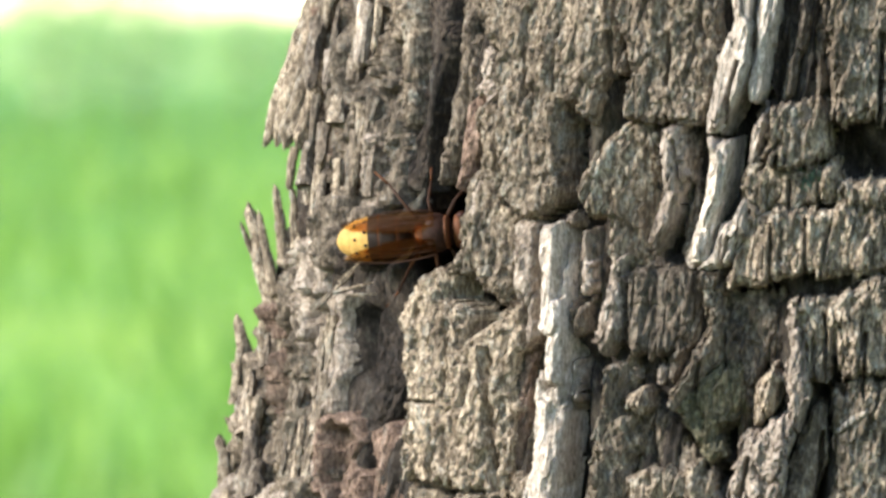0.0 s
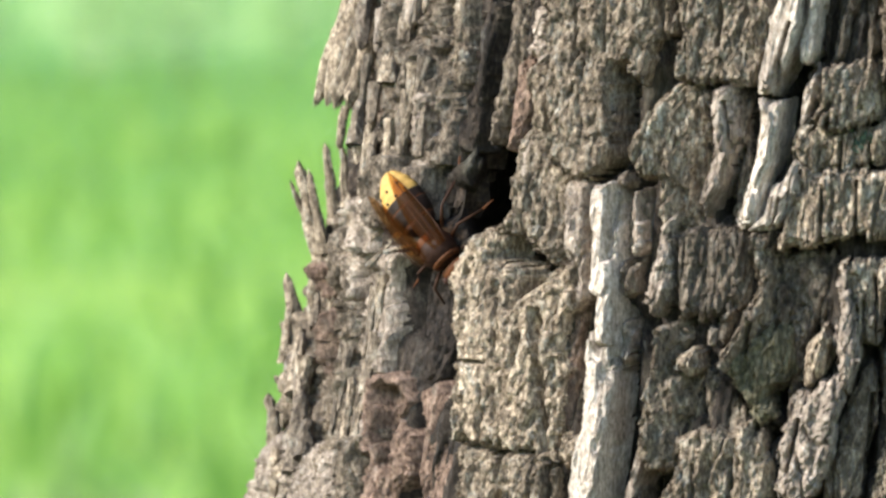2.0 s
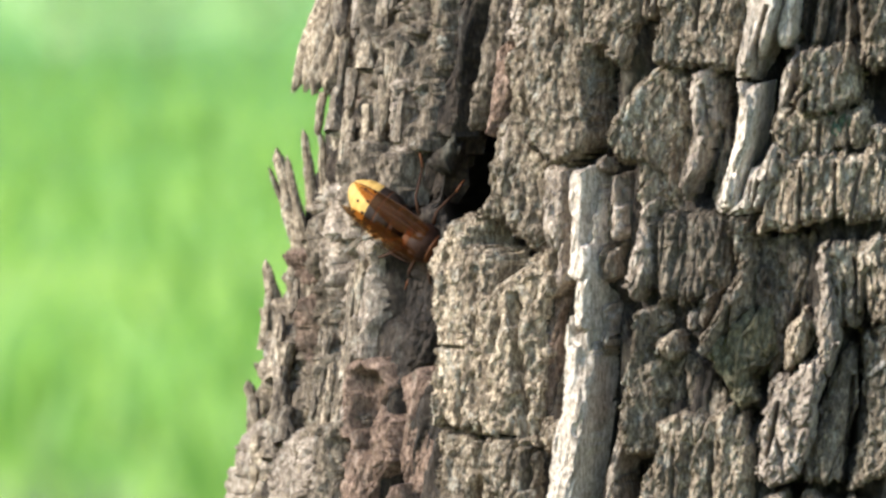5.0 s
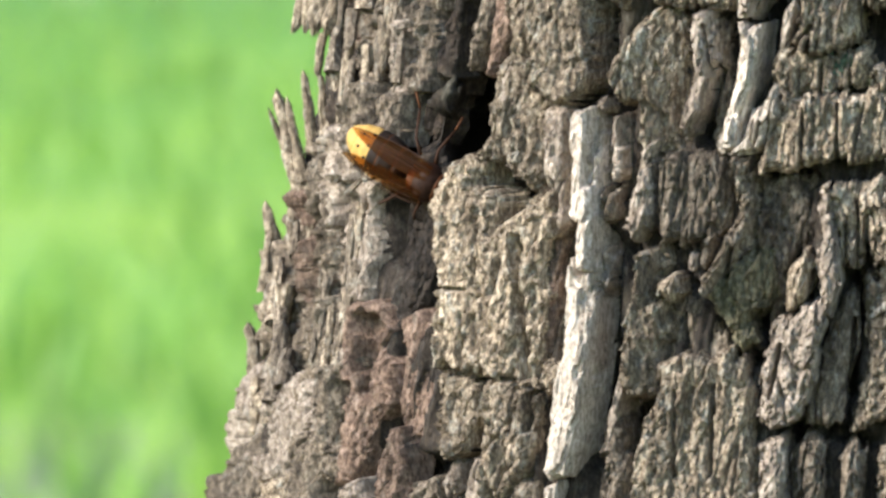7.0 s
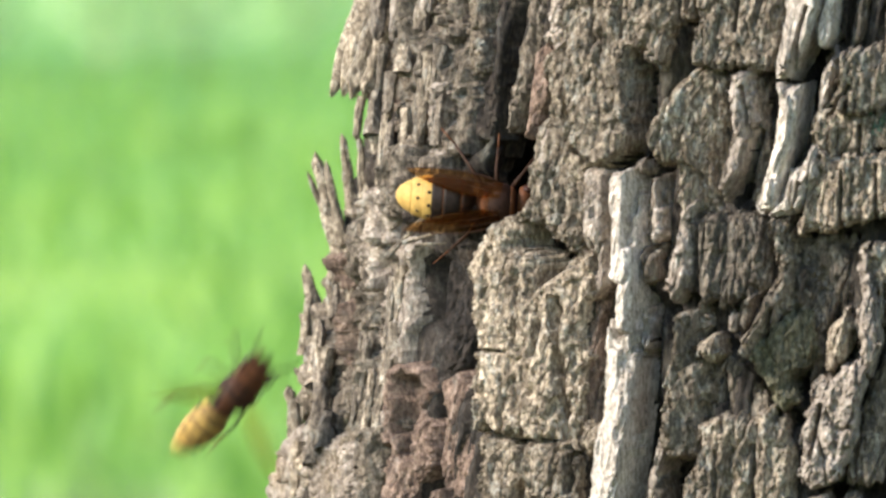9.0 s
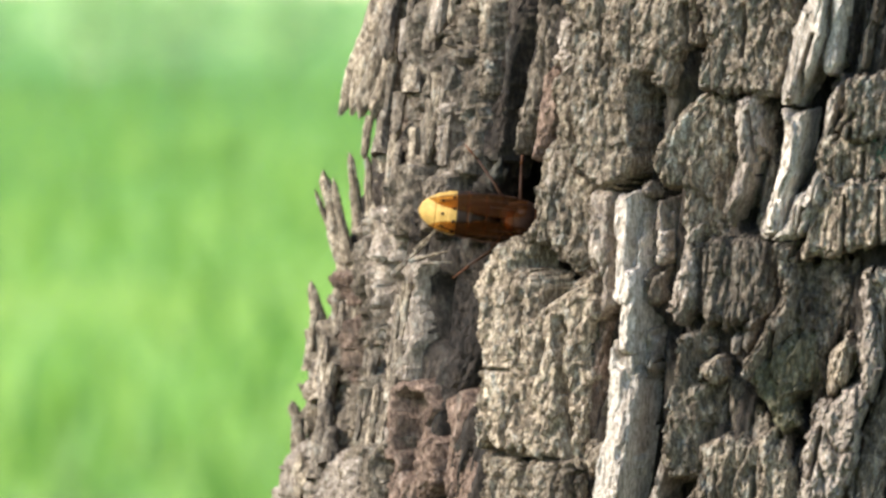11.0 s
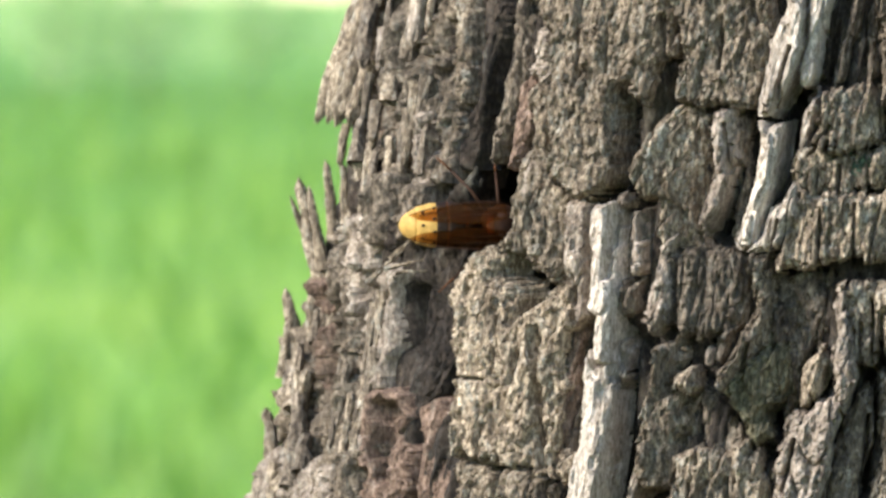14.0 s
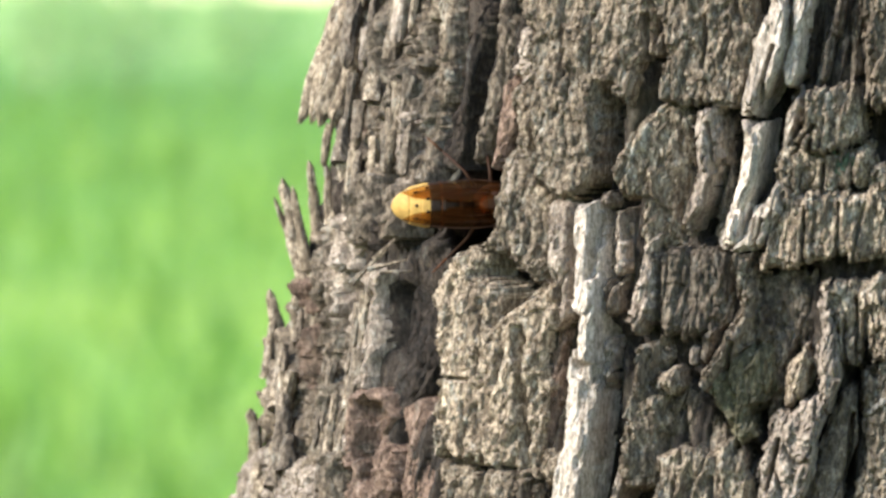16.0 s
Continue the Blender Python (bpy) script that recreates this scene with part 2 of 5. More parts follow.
slit(-122.6, -33.1, -118.8, -39.1, 3.83, 7.8)
slit(-164.3, -19.1, -163.6, -29.1, 0.96, 6.5)
slit(-118.1, -19.1, -116.3, -27.7, 2.08, 6.5)
slit(-113.8, -12.8, -112.3, -20.9, 1.40, 6.0)
slit(-138.1, -36.1, -144.6, -45.8, 5.46, 6.9)
slit(-115.0, -41.4, -116.0, -47.6, 2.19, 6.7)
slit(-104.1, -32.7, -102.8, -41.7, 1.18, 6.0)
slit(-83.6, -24.8, -80.0, -35.1, 0.34, 3.3)
slit(-74.0, 39.6, -71.3, 14.3, 0.32, 3.3)
slit(-67.6, 42.1, -65.4, 25.8, 0.32, 3.3)
slit(-61.1, 38.1, -60.2, 28.3, 0.30, 3.1)
slit(-61.4, -7.3, -60.6, -15.6, 0.35, 3.5)
slit(-66.9, -17.3, -62.0, -41.3, 0.68, 4.8)
slit(-74.7, -31.4, -73.4, -41.7, 0.30, 3.1)
slit(-82.5, -26.3, -74.6, -26.6, 0.30, 2.9)
slit(-84.9, -40.3, -72.2, -42.0, 0.30, 3.3)
slit(-63.5, -41.6, -63.1, -50.7, 0.30, 3.3)
slit(-55.2, 4.7, -54.1, -7.6, 0.56, 4.4)
slit(-50.9, 5.2, -49.8, -0.7, 0.63, 4.8)
slit(-36.5, 19.6, -34.7, 11.3, 0.35, 3.7)
slit(-33.7, 11.8, -36.1, -0.5, 0.55, 4.6)
slit(-28.1, 26.5, -28.6, 20.1, 0.45, 4.2)
slit(-23.5, 25.0, -25.9, 18.5, 0.79, 5.5)
slit(-25.2, 3.0, -26.6, -5.3, 0.30, 3.5)
slit(-26.9, 33.3, -28.1, 26.9, 0.30, 3.3)
slit(-8.2, -10.5, -7.0, -24.1, 0.30, 3.5)
slit(-6.7, -19.7, -3.8, -23.6, 0.42, 4.2)
slit(-9.9, -14.4, -8.7, -24.1, 0.30, 3.1)
slit(-32.9, -16.5, -35.7, -19.0, 0.30, 3.5)
slit(-34.6, -24.4, -26.8, -33.0, 0.44, 4.2)
slit(-35.3, -29.7, -33.5, -39.4, 0.30, 3.1)
slit(-22.4, -29.5, -20.8, -34.4, 0.76, 5.5)
slit(-14.3, -22.2, -14.5, -27.5, 0.30, 3.5)
slit(-6.8, -30.4, -6.4, -49.1, 0.37, 4.0)
slit(-17.0, -49.4, -15.0, -50.1, 0.70, 5.3)
slit(-40.7, -44.5, -40.3, -49.4, 0.73, 5.5)
slit(-60.4, -44.6, -60.0, -50.5, 0.50, 4.2)
slit(-48.6, -38.9, -47.4, -50.1, 0.73, 5.3)
slit(-18.8, 19.7, -21.7, 14.8, 0.30, 3.5)
slit(-47.2, 36.2, -45.6, 24.4, 0.30, 3.3)
slit(-39.9, 38.2, -39.1, 29.4, 0.30, 3.1)
slit(-51.8, 38.2, -49.0, 22.9, 0.44, 4.0)
slit(-16.6, 12.8, -16.3, 8.0, 0.30, 3.1)
slit(-18.7, 5.5, -17.9, -4.7, 0.30, 3.1)
slit(-13.0, 6.0, -12.4, -4.2, 0.30, 3.1)
slit(-42.5, -3.0, -40.7, -14.7, 0.30, 3.1)
slit(-34.3, -42.9, -32.9, -57.4, 0.30, 3.3)
slit(-28.2, -41.8, -27.3, -57.3, 0.30, 3.1)
slit(-27.6, -18.4, -28.4, -23.3, 0.30, 3.3)
slit(-18.1, -34.8, -18.9, -44.1, 0.30, 3.5)
slit(-1.5, -13.4, -0.9, -24.1, 0.30, 3.3)
slit(-3.6, 38.2, -2.6, 22.6, 0.30, 3.3)
slit(-82.6, -13.8, -80.9, -24.7, 0.34, 3.3)
slit(-74.9, -15.5, -73.4, -25.4, 0.30, 3.1)
slit(-135.8, 31.8, -136.0, 23.5, 3.70, 6.5)
slit(-129.6, 43.1, -128.3, 33.9, 2.58, 6.2)
slit(-113.4, 40.1, -111.2, 26.9, 2.08, 6.5)
slit(-120.4, 41.1, -120.4, 32.9, 1.78, 6.0)
slit(-106.6, 26.9, -103.5, 13.8, 1.50, 6.2)
slit(-112.0, 25.8, -111.1, 17.7, 1.54, 6.0)
slit(-124.3, 19.5, -122.2, 10.4, 2.11, 6.2)
slit(-106.4, 16.8, -105.1, 8.7, 1.24, 6.0)
slit(-110.6, 10.6, -109.4, 2.5, 1.43, 6.0)
slit(-151.2, -12.3, -148.5, -22.6, 8.51, 6.7)
slit(-125.4, -17.4, -123.6, -29.6, 2.74, 6.7)
slit(-114.2, -29.1, -112.3, -40.2, 2.11, 6.7)
slit(-117.1, -13.0, -116.2, -21.1, 2.09, 6.5)
slit(-129.7, -32.0, -128.3, -43.2, 3.22, 6.7)
slit(-102.1, -33.6, -100.6, -44.6, 1.58, 6.5)
slit(-104.9, -12.5, -103.6, -21.6, 1.45, 6.2)
slit(-163.6, -31.8, -163.5, -40.2, 0.96, 6.5)
slit(-134.6, -46.7, -132.6, -56.9, 3.60, 6.7)
slit(-105.8, -44.9, -104.2, -54.9, 1.56, 6.5)


def slit_depth(a, z, ragged):
    """How deep the cracks cut at each place."""
    cut = np.zeros(a.shape)
    for a0, z0, a1, z1, half, deep in slits:
        if max(a0, a1) < a.min() or min(a0, a1) > a.max() or max(z0, z1) < z.min() or min(z0, z1) > z.max():
            continue
        k = np.clip(((a - a0) * (a1 - a0) + (z - z0) * (z1 - z0)) / ((a1 - a0) ** 2 + (z1 - z0) ** 2), 0, 1)
        q = np.hypot(a - a0 - k * (a1 - a0) + 0.7 * half * fbm(a / 4, z / 7, 70, 2), z - z0 - k * (z1 - z0)) / half + 0.5 * ragged
        cut = np.maximum(cut, deep / (1 + np.exp(np.clip((q - 1) * 5, -30, 30))))
    return cut


def core_height(a, z):
    v1, t1, b1 = flake_field(a / 2.6 + 0.3 * fbm(a / 3, z / 8, 4, 2), z / 34, 5)
    v2, t2, b2 = flake_field(a / 1.1, z / 11, 6)
    h = 1.7 * v1 + 2.0 * t1 + 0.8 * v2 + 0.9 * t2 + 0.5 * fbm(a / 0.9, z / 3, 7, 2)
    h = h + 1.0 * fbm(a / 14, z / 30, 12) - 1.5 * np.exp(-(fbm(a / 7, z / 45, 8) / 0.06) ** 2)
    h = h - 1.0 + 1.6 * np.clip((a + 72) / 10, 0, 1)  # the bark is thicker away from the nest hole
    for a0, z0, a1, z1, wide, deep in furrows:
        k = np.clip(((a - a0) * (a1 - a0) + (z - z0) * (z1 - z0)) / ((a1 - a0) ** 2 + (z1 - z0) ** 2), 0, 1)
        q = np.hypot(a - a0 - k * (a1 - a0), z - z0 - k * (z1 - z0)) / wide + 0.35 * fbm(a / 3, z / 9, 10)
        h = h - deep / (1 + np.exp(np.clip((q - 1) * 5, -30, 30)))
    for ha, hz, wa, wz, deep in HOLES:
        q = ((a - ha) / wa) ** 2 + ((z - hz) / wz) ** 2 + 0.25 * fbm(a / 4, z / 6, 9)
        h = h - deep / (1 + np.exp(np.clip((q - 1) * 14, -30, 30)))
    return h


def trunk_core():
    full = R0 * math.pi * 1000
    fa = np.concatenate([np.arange(-full, -185, 3.0), np.arange(-185, 25, 0.42), np.arange(25, full + 3, 3.0)])
    fa = np.minimum(fa, full)
    fz = np.concatenate([np.arange(-910, -90, 10.0), np.arange(-90, 80, 0.6), np.arange(80, 1760, 12.0), [1762.0]])
    a, z = np.meshgrid(fa, fz)
    h = core_height(a, z)
    band = slice(82 - 2, 82 + 290)
    h[band] -= 0.8 * slit_depth(a[band], z[band], 0.0)
    a = a - 1.25 * np.clip(-h - 2.5, 0, 60) * (z > -8) * (a < -76) * (np.abs(a + 84) < 30)  # the hole runs in slantwise, under the bark beside it
    h[:, -1] = h[:, 0]
    h[-1] = -R0 * 1000 + 0.085 * 200 + 0.012 * 1562  # the broken top is closed
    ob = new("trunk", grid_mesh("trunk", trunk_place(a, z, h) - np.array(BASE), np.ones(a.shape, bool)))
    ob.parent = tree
    # the near-black tone paints in the shade of furrows and hole
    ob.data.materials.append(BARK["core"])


trunk_core()
plate_count = [0]


def bark_plate(tl, tr, br, bl, h, kind="grey", tilt=0.0, rough=1.0, cracks=1, ends="", step=0.21):
    """One plate of bark between four corners (a, z in mm), h mm proud; tilt: how much its right side stands out beyond its left; ends: t, b where its top or bottom breaks off square."""
    plate_count[0] += 1
    seed = plate_count[0] * 101
    rng = random.Random(seed)
    cs = np.array([tl, tr, br, bl], float)
    lo, hi = cs.min(0) - 4, cs.max(0) + 4
    wide = max(3.0, np.linalg.norm(cs[1] - cs[0] + cs[2] - cs[3]) / 2)
    wobble = rough * min(1.0, wide / 14)
    a, z = np.meshgrid(np.arange(lo[0], hi[0], step), np.arange(lo[1], hi[1], step * 1.35))
    bend = a + 0.7 * fbm(a / 4, z / 7, seed + 30, 2)
    v1, t1, b1 = flake_field(bend / 3.4, (z + 2 * fbm(a / 3, z / 9, seed + 31, 2)) / 11, seed + 32)
    v2, t2, b2 = flake_field(bend / 1.25 + 0.3 * fbm(a / 1.2, z / 2, seed + 33, 2), z / 4.2, seed + 34)
    v3, t3, b3 = flake_field(bend / 0.65, z / 1.3, seed + 35)
    wa = a + wobble * (1.6 * fbm(a / 8, z / 26, seed, 2) + 0.8 * v1 + 0.7 * v2)
    wz = z + min(1.0, 1.4 * wobble) * (2.5 * fbm(a / 2.5, z / 16, seed + 2, 2) + 3.0 * v1 + 2.2 * v2)
    far = []
    for p, q in zip(cs, np.roll(cs, -1, 0)):
        e = (q - p) / np.linalg.norm(q - p)
        far.append((wa - p[0]) * e[1] - (wz - p[1]) * e[0])
    sd = np.minimum(np.minimum(far[0], far[1]), np.minimum(far[2], far[3]))
    soft = np.minimum(99.0 if "t" in ends else far[0], 99.0 if "b" in ends else far[2])
    u = (a - cs[:, 0].mean()) / wide
    # thin layers of bark, each torn back a little further than the one below
    cut = lambda d: np.clip(d / 0.4, 0, 1)
    base = min(-1.5, h - 2.5)
    full = h - base
    tear = min(1.0, wide / 12)
    layers = ((0.5, 0.11), (1.4, 0.10), (2.8, 0.09))
    if cs[:, 0].mean() < -84:
        layers = ((0.3, 0.16), (1.0, 0.16), (1.9, 0.15), (2.9, 0.14), (4.0, 0.12))
    foot = 1 - sum(share for _, share in layers)
    top = base - 2.5 * np.clip(-sd / 0.25, 0, 1) + full * foot * np.clip((sd + 0.05) / 0.5, 0, 1)
    for k, (back, share) in enumerate(layers):
        torn = sd - tear * (back + rough * (1.4 + 0.45 * k) * (fbm(a / 2.4, z / (9 + 3 * k), seed + 20 + k, 2) + (0.6 - 0.3 * k) * v2))
        top = top + full * share * cut(torn)
    inside = np.clip(sd / 0.6, 0, 1)
    top = top + tilt * u * inside
    taper = np.clip(soft / 5, 0, 1)
    top = top - (1 - taper) * 0.22 * (h + 2) * inside
    fibre = 1 - 2 * np.abs(fbm(a / 0.8, z / 8, seed + 5, 2))
    grain = fbm(a / 0.5, z / 0.9, seed + 6, 2)
    wander = a + 2.5 * fbm(a / 10, z / 16, 60, 2) + 0.8 * fbm(a / 2, z / 4, 61, 2)
    furrow = np.exp(-(fbm(wander / 7.5, z / 60, 62, 2) / 0.12) ** 2) + 0.4 * np.exp(-(fbm(wander / 3.0, z / 24, 63, 2) / 0.12) ** 2)
    flaky = np.clip((-a - 92) / 22, 0, 1)  # the old, flaky side towards the meadow
    top = top + inside * rough * ((1.1 + 2.0 * flaky) * v1 + (1.2 + 0.8 * flaky) * t1 + (0.6 + 0.7 * flaky) * v2 + 0.7 * t2 + 0.45 * fibre + 0.4 * grain + 0.35 * (1 - 0.6 * flaky) * v3 - (1.3 + 3.4 * np.clip((-a - 86) / 12, 0, 1)) * furrow)
    top = top - inside * rough * (0.8 * np.clip(1 - b1 / 0.14, 0, 1) + 0.35 * np.clip(1 - b2 / 0.12, 0, 1))
    if flaky.max() > 0:
        v0, t0, b0 = flake_field(bend / 7, z / 26, 66)
        top = top - inside * flaky * 3.2 * np.exp(-(fbm(wander / 6.5, z / 45, 67, 2) / 0.2) ** 2)
        top = top + inside * rough * flaky * (1.0 * v0 + 1.2 * t0 - 1.5 * np.clip(1 - b0 / 0.12, 0, 1))
    for k in range(cracks):
        zc = cs[:, 1].mean() + (rng.random() - 0.5) * 0.8 * (hi[1] - lo[1] - 8)
        line = z - zc - 3.0 * fbm(a / 6, 0 * a + k, seed + 8) - 0.9 * fbm(a / 1.0, 0 * a + k, seed + 9)
        reach = np.clip(1.5 * fbm(a / 5, z / 9, seed + 11) + 0.4, 0, 1)
        top = top - inside * 1.6 * reach * np.exp(-(line / 0.25) ** 2)
    top = top - slit_depth(a, z, v2) * inside
    height = top
    ob = new("bark_plate", grid_mesh("bark_plate", trunk_place(a, z, height) - np.array(BASE), sd > -0.9))
    ob.parent = tree
    ob.data.materials.append(BARK[kind])
    return ob


def bark_slab(outline, h, kind="grey", tilt=0.0, rough=1.0, stretch=2.5, jag=1.0, step=0.16):
    """A thick, crumbling plate of bark with a ragged outline (a, z in mm), h mm proud; tilt: how much its right side stands out beyond its left; stretch: how fibrous it is."""
    plate_count[0] += 1
    seed = plate_count[0] * 101
    cs = np.array(outline, float)
    lo, hi = cs.min(0) - 2.5, cs.max(0) + 2.5
    a, z = np.meshgrid(np.arange(lo[0], hi[0], step), np.arange(lo[1], hi[1], step * 1.15))
    bend = a + 0.6 * fbm(a / 3, z / 8, seed, 2)
    wave = z + 1.2 * fbm(a / 1.2, z / 4, seed + 1, 2)
    v1, t1, b1 = flake_field(bend / 2.6, wave / (2.6 * stretch), seed + 2)
    v2, t2, b2 = flake_field(bend / 1.1, wave / (1.1 * stretch), seed + 3)
    v3, t3, b3 = flake_field(a / 0.5, z / (0.5 * stretch), seed + 4)
    c1, k1, e1 = flake_field(bend / 1.5, z / 9, seed + 14)
    grain = fbm(a / 0.5, z / (0.45 * stretch), seed + 5, 3)
    # torn edges: the fibres break off at different lengths, the sides stay straighter
    wa = a + jag * (0.35 * fbm(a / 2.6, z / 6, seed + 6, 2) + 0.36 * v2 + 0.30 * v3 + 0.22 * grain)
    wz = z + jag * (1.0 * c1 + 0.5 * v2 + 0.3 * v3)
    far = np.full(a.shape, 1e9)
    within = np.zeros(a.shape, bool)
    for p, q in zip(cs, np.roll(cs, -1, 0)):
        e = q - p
        k = np.clip(((wa - p[0]) * e[0] + (wz - p[1]) * e[1]) / (e @ e), 0, 1)
        far = np.minimum(far, np.hypot(wa - p[0] - k * e[0], wz - p[1] - k * e[1]))
        if e[1]:
            within ^= ((p[1] > wz) != (q[1] > wz)) & (wa < p[0] + (wz - p[1]) * e[0] / e[1])
    sd = np.where(within, far, -far) + 0.25
    base = min(h - 5.0, -2.0)
    full = h - base
    # a steep broken edge with a layer or two torn back from it
    back = np.clip(0.7 + 1.3 * fbm(a / 2.5, z / 5, seed + 8, 2) + 0.6 * v1, 0.0, 4)
    rise = 0.72 * np.clip((sd + 0.1) / 0.25, 0, 1) + 0.16 * np.clip((sd - 0.5 * back) / 0.2, 0, 1) + 0.12 * np.clip((sd - back - 0.4) / 0.2, 0, 1)
    top = base + full * rise - 2.0 * np.clip(-sd / 0.3, 0, 1)
    inside = np.clip(sd / 0.5, 0, 1)
    u = (a - cs[:, 0].mean()) / max(2.0, (hi[0] - lo[0] - 5) / 2)
    relief = 1.1 * fbm(a / 4.5, z / (4.5 * stretch), seed + 9) + 0.75 * v1 + 0.9 * t1 + 0.42 * v2 + 0.6 * t2 + 0.26 * v3 + 0.32 * t3 + 0.36 * grain
    fissure = np.exp(-(fbm(bend / 3.6, z / (9 * stretch), seed + 11, 2) / 0.05) ** 2)
    split = np.exp(-(fbm(bend / 2.0, z / (5 * stretch), seed + 13, 2) / 0.04) ** 2)
    break_off = np.exp(-(fbm(a / 9, wave / 2.6, seed + 15, 2) / 0.03) ** 2)
    relief = relief - 2.0 * fissure * np.clip(0.4 + 1.8 * fbm(a / 5, z / 8, seed + 12), 0, 1) - 0.9 * split * np.clip(0.3 + 1.8 * fbm(a / 3, z / 5, seed + 16), 0, 1)
    relief = relief - 0.7 * np.clip((a + 88) / 12, 0, 1) * break_off * np.clip(1.8 * fbm(a / 3, z / 3, seed + 17), 0, 1)
    top = top + inside * (tilt * u + rough * relief) - inside * slit_depth(a, z, v2)
    ob = new("bark_plate", grid_mesh("bark_plate", trunk_place(a, z, top) - np.array(BASE), sd > -0.5))
    ob.parent = tree
    ob.data.materials.append(BARK[kind])
    return ob


def splinter(foot, tip, wide, thick, kind="grey", blunt=0.25):
    """A torn splinter of bark standing off the trunk's edge, from foot to tip; wide and thick in mm."""
    plate_count[0] += 1
    seed = plate_count[0] * 101
    f, t = np.array(foot), np.array(tip)
    along = (t - f) / np.linalg.norm(t - f)
    side = np.cross(along, (0.0, 1.0, 0.0))
    side /= np.linalg.norm(side)
    back = np.cross(side, along)
    s, w = np.meshgrid(np.linspace(0, 1, 60), np.linspace(0, 2 * math.pi, 37), indexing="ij")
    length = np.linalg.norm(t - f) * 1000
    cx, cy = np.cos(w), np.sin(w)
    size = (1 - (1 - blunt) * s ** 1.3) * np.clip((1.02 - s) * 9, 0.02, 1)
    bump = 1 + 0.30 * fbm(cx * 2.2 + 7, s * length / 7, seed) + 0.28 * fbm(cx * 5 + cy * 3, s * length / 2.5, seed + 1)
    ends = 1 + 0.05 * fbm(cx * 3, cy * 2, seed + 2) * s
    place = f + (s * ends)[..., None] * (t - f) + (size * bump * cx * wide / 2000)[..., None] * side + (size * bump * cy * thick / 2000)[..., None] * back
    bend = 0.12 * wide / 1000 * fbm(s * 3, 0 * s, seed + 3)
    place = place + bend[..., None] * side
    ob = new("splinter", grid_mesh("splinter", place - np.array(BASE), np.ones(s.shape, bool)))
    ob.parent = tree
    ob.data.materials.append(BARK[kind])


bark_plate((-165.2, 50.5), (-137.7, 50.4), (-138.8, 16.6), (-166.5, 17.5), 0.9, "dull", tilt=0, rough=0.5, cracks=1)
bark_plate((-166.0, 9.4), (-145.4, 10.4), (-129.0, -6.1), (-145.0, -8.3), 1.4, "grey", tilt=0, rough=0.8, cracks=0)
bark_slab([(-124.1, 4.2), (-119, 4.4), (-115.9, -8.7), (-122.3, -8.9)], 5.2, "tan", rough=1.6, stretch=3.2, jag=0.5)
bark_slab([(-114.6, 3.9), (-107.1, 6.1), (-102.5, -3.8), (-110.7, -5)], 1.9, "brown", rough=1.6, stretch=3.2, jag=0.5)
bark_slab([(-133.8, 51.8), (-125.4, 51.5), (-122.9, 36.2), (-131, 36.5)], 2.6, "dull", rough=1.6, stretch=3.2, jag=0.5)
bark_slab([(-126.2, 38), (-119.4, 37.8), (-117, 20.9), (-123.8, 20.5)], 4.2, "dull", rough=1.6, stretch=3.2, jag=0.5)
bark_slab([(-126.5, 23.2), (-118.3, 22.7), (-116.1, 6.2), (-124, 6.2)], 3.4, "dull", rough=1.6, stretch=3.2, jag=0.5)
bark_slab([(-119, 9.1), (-112.1, 8.6), (-110.9, -3.7), (-117.6, -4.2)], 5.5, "dull", rough=1.6, stretch=3.2, jag=0.5)
bark_slab([(-125.1, 51.8), (-118.1, 51), (-116.3, 35.7), (-122.4, 35.3)], 2.2, "dull", rough=1.6, stretch=3.2, jag=0.5)
bark_slab([(-118.1, 37.8), (-112, 36.8), (-109.4, 17.6), (-115.3, 18.5)], 4.2, "dull", rough=1.6, stretch=3.2, jag=0.5)
bark_slab([(-120.9, 21.1), (-114.6, 21.1), (-113.4, 9.7), (-119, 8.9)], 1.6, "tan", rough=1.6, stretch=3.2, jag=0.5)
bark_slab([(-117.7, 10.9), (-111.2, 10.4), (-109.6, -1.6), (-116, -0.7)], 2.6, "dull", rough=1.6, stretch=3.2, jag=0.5)
bark_slab([(-116.6, 1.6), (-110.6, 2.4), (-110.3, -2.6), (-115.9, -4.2)], 2.4, "dull", rough=1.6, stretch=3.2, jag=0.5)
bark_slab([(-118.5, 56.2), (-111, 55.7), (-109.5, 42.2), (-116.6, 43.6)], 2.2, "dull", rough=1.6, stretch=3.2, jag=0.5)
bark_slab([(-116.6, 45.8), (-110, 45.5), (-108.4, 30.2), (-114.2, 30.4)], 2.2, "dull", rough=1.6, stretch=3.2, jag=0.5)
bark_slab([(-114.8, 33.6), (-108.8, 34.2), (-107.4, 19.7), (-112.8, 19.1)], 2.2, "dull", rough=1.6, stretch=3.2, jag=0.5)
bark_slab([(-110.3, 20.3), (-105.1, 19.9), (-103.9, 4.4), (-108.3, 3.9)], 3.4, "tan", rough=1.6, stretch=3.2, jag=0.5)
bark_slab([(-107.1, 7.3), (-102.4, 7.1), (-101.8, -2.2), (-106.1, -2.9)], 4.4, "dull", rough=1.6, stretch=3.2, jag=0.5)
bark_slab([(-114.6, 30.5), (-109.8, 31.4), (-105.9, 16.9), (-110.4, 17.7)], 2.2, "dull", rough=1.6, stretch=3.2, jag=0.5)
bark_slab([(-111.3, 20.4), (-106.3, 19.9), (-103.4, 7.2), (-107.3, 7.7)], 2.2, "dull", rough=1.6, stretch=3.2, jag=0.5)
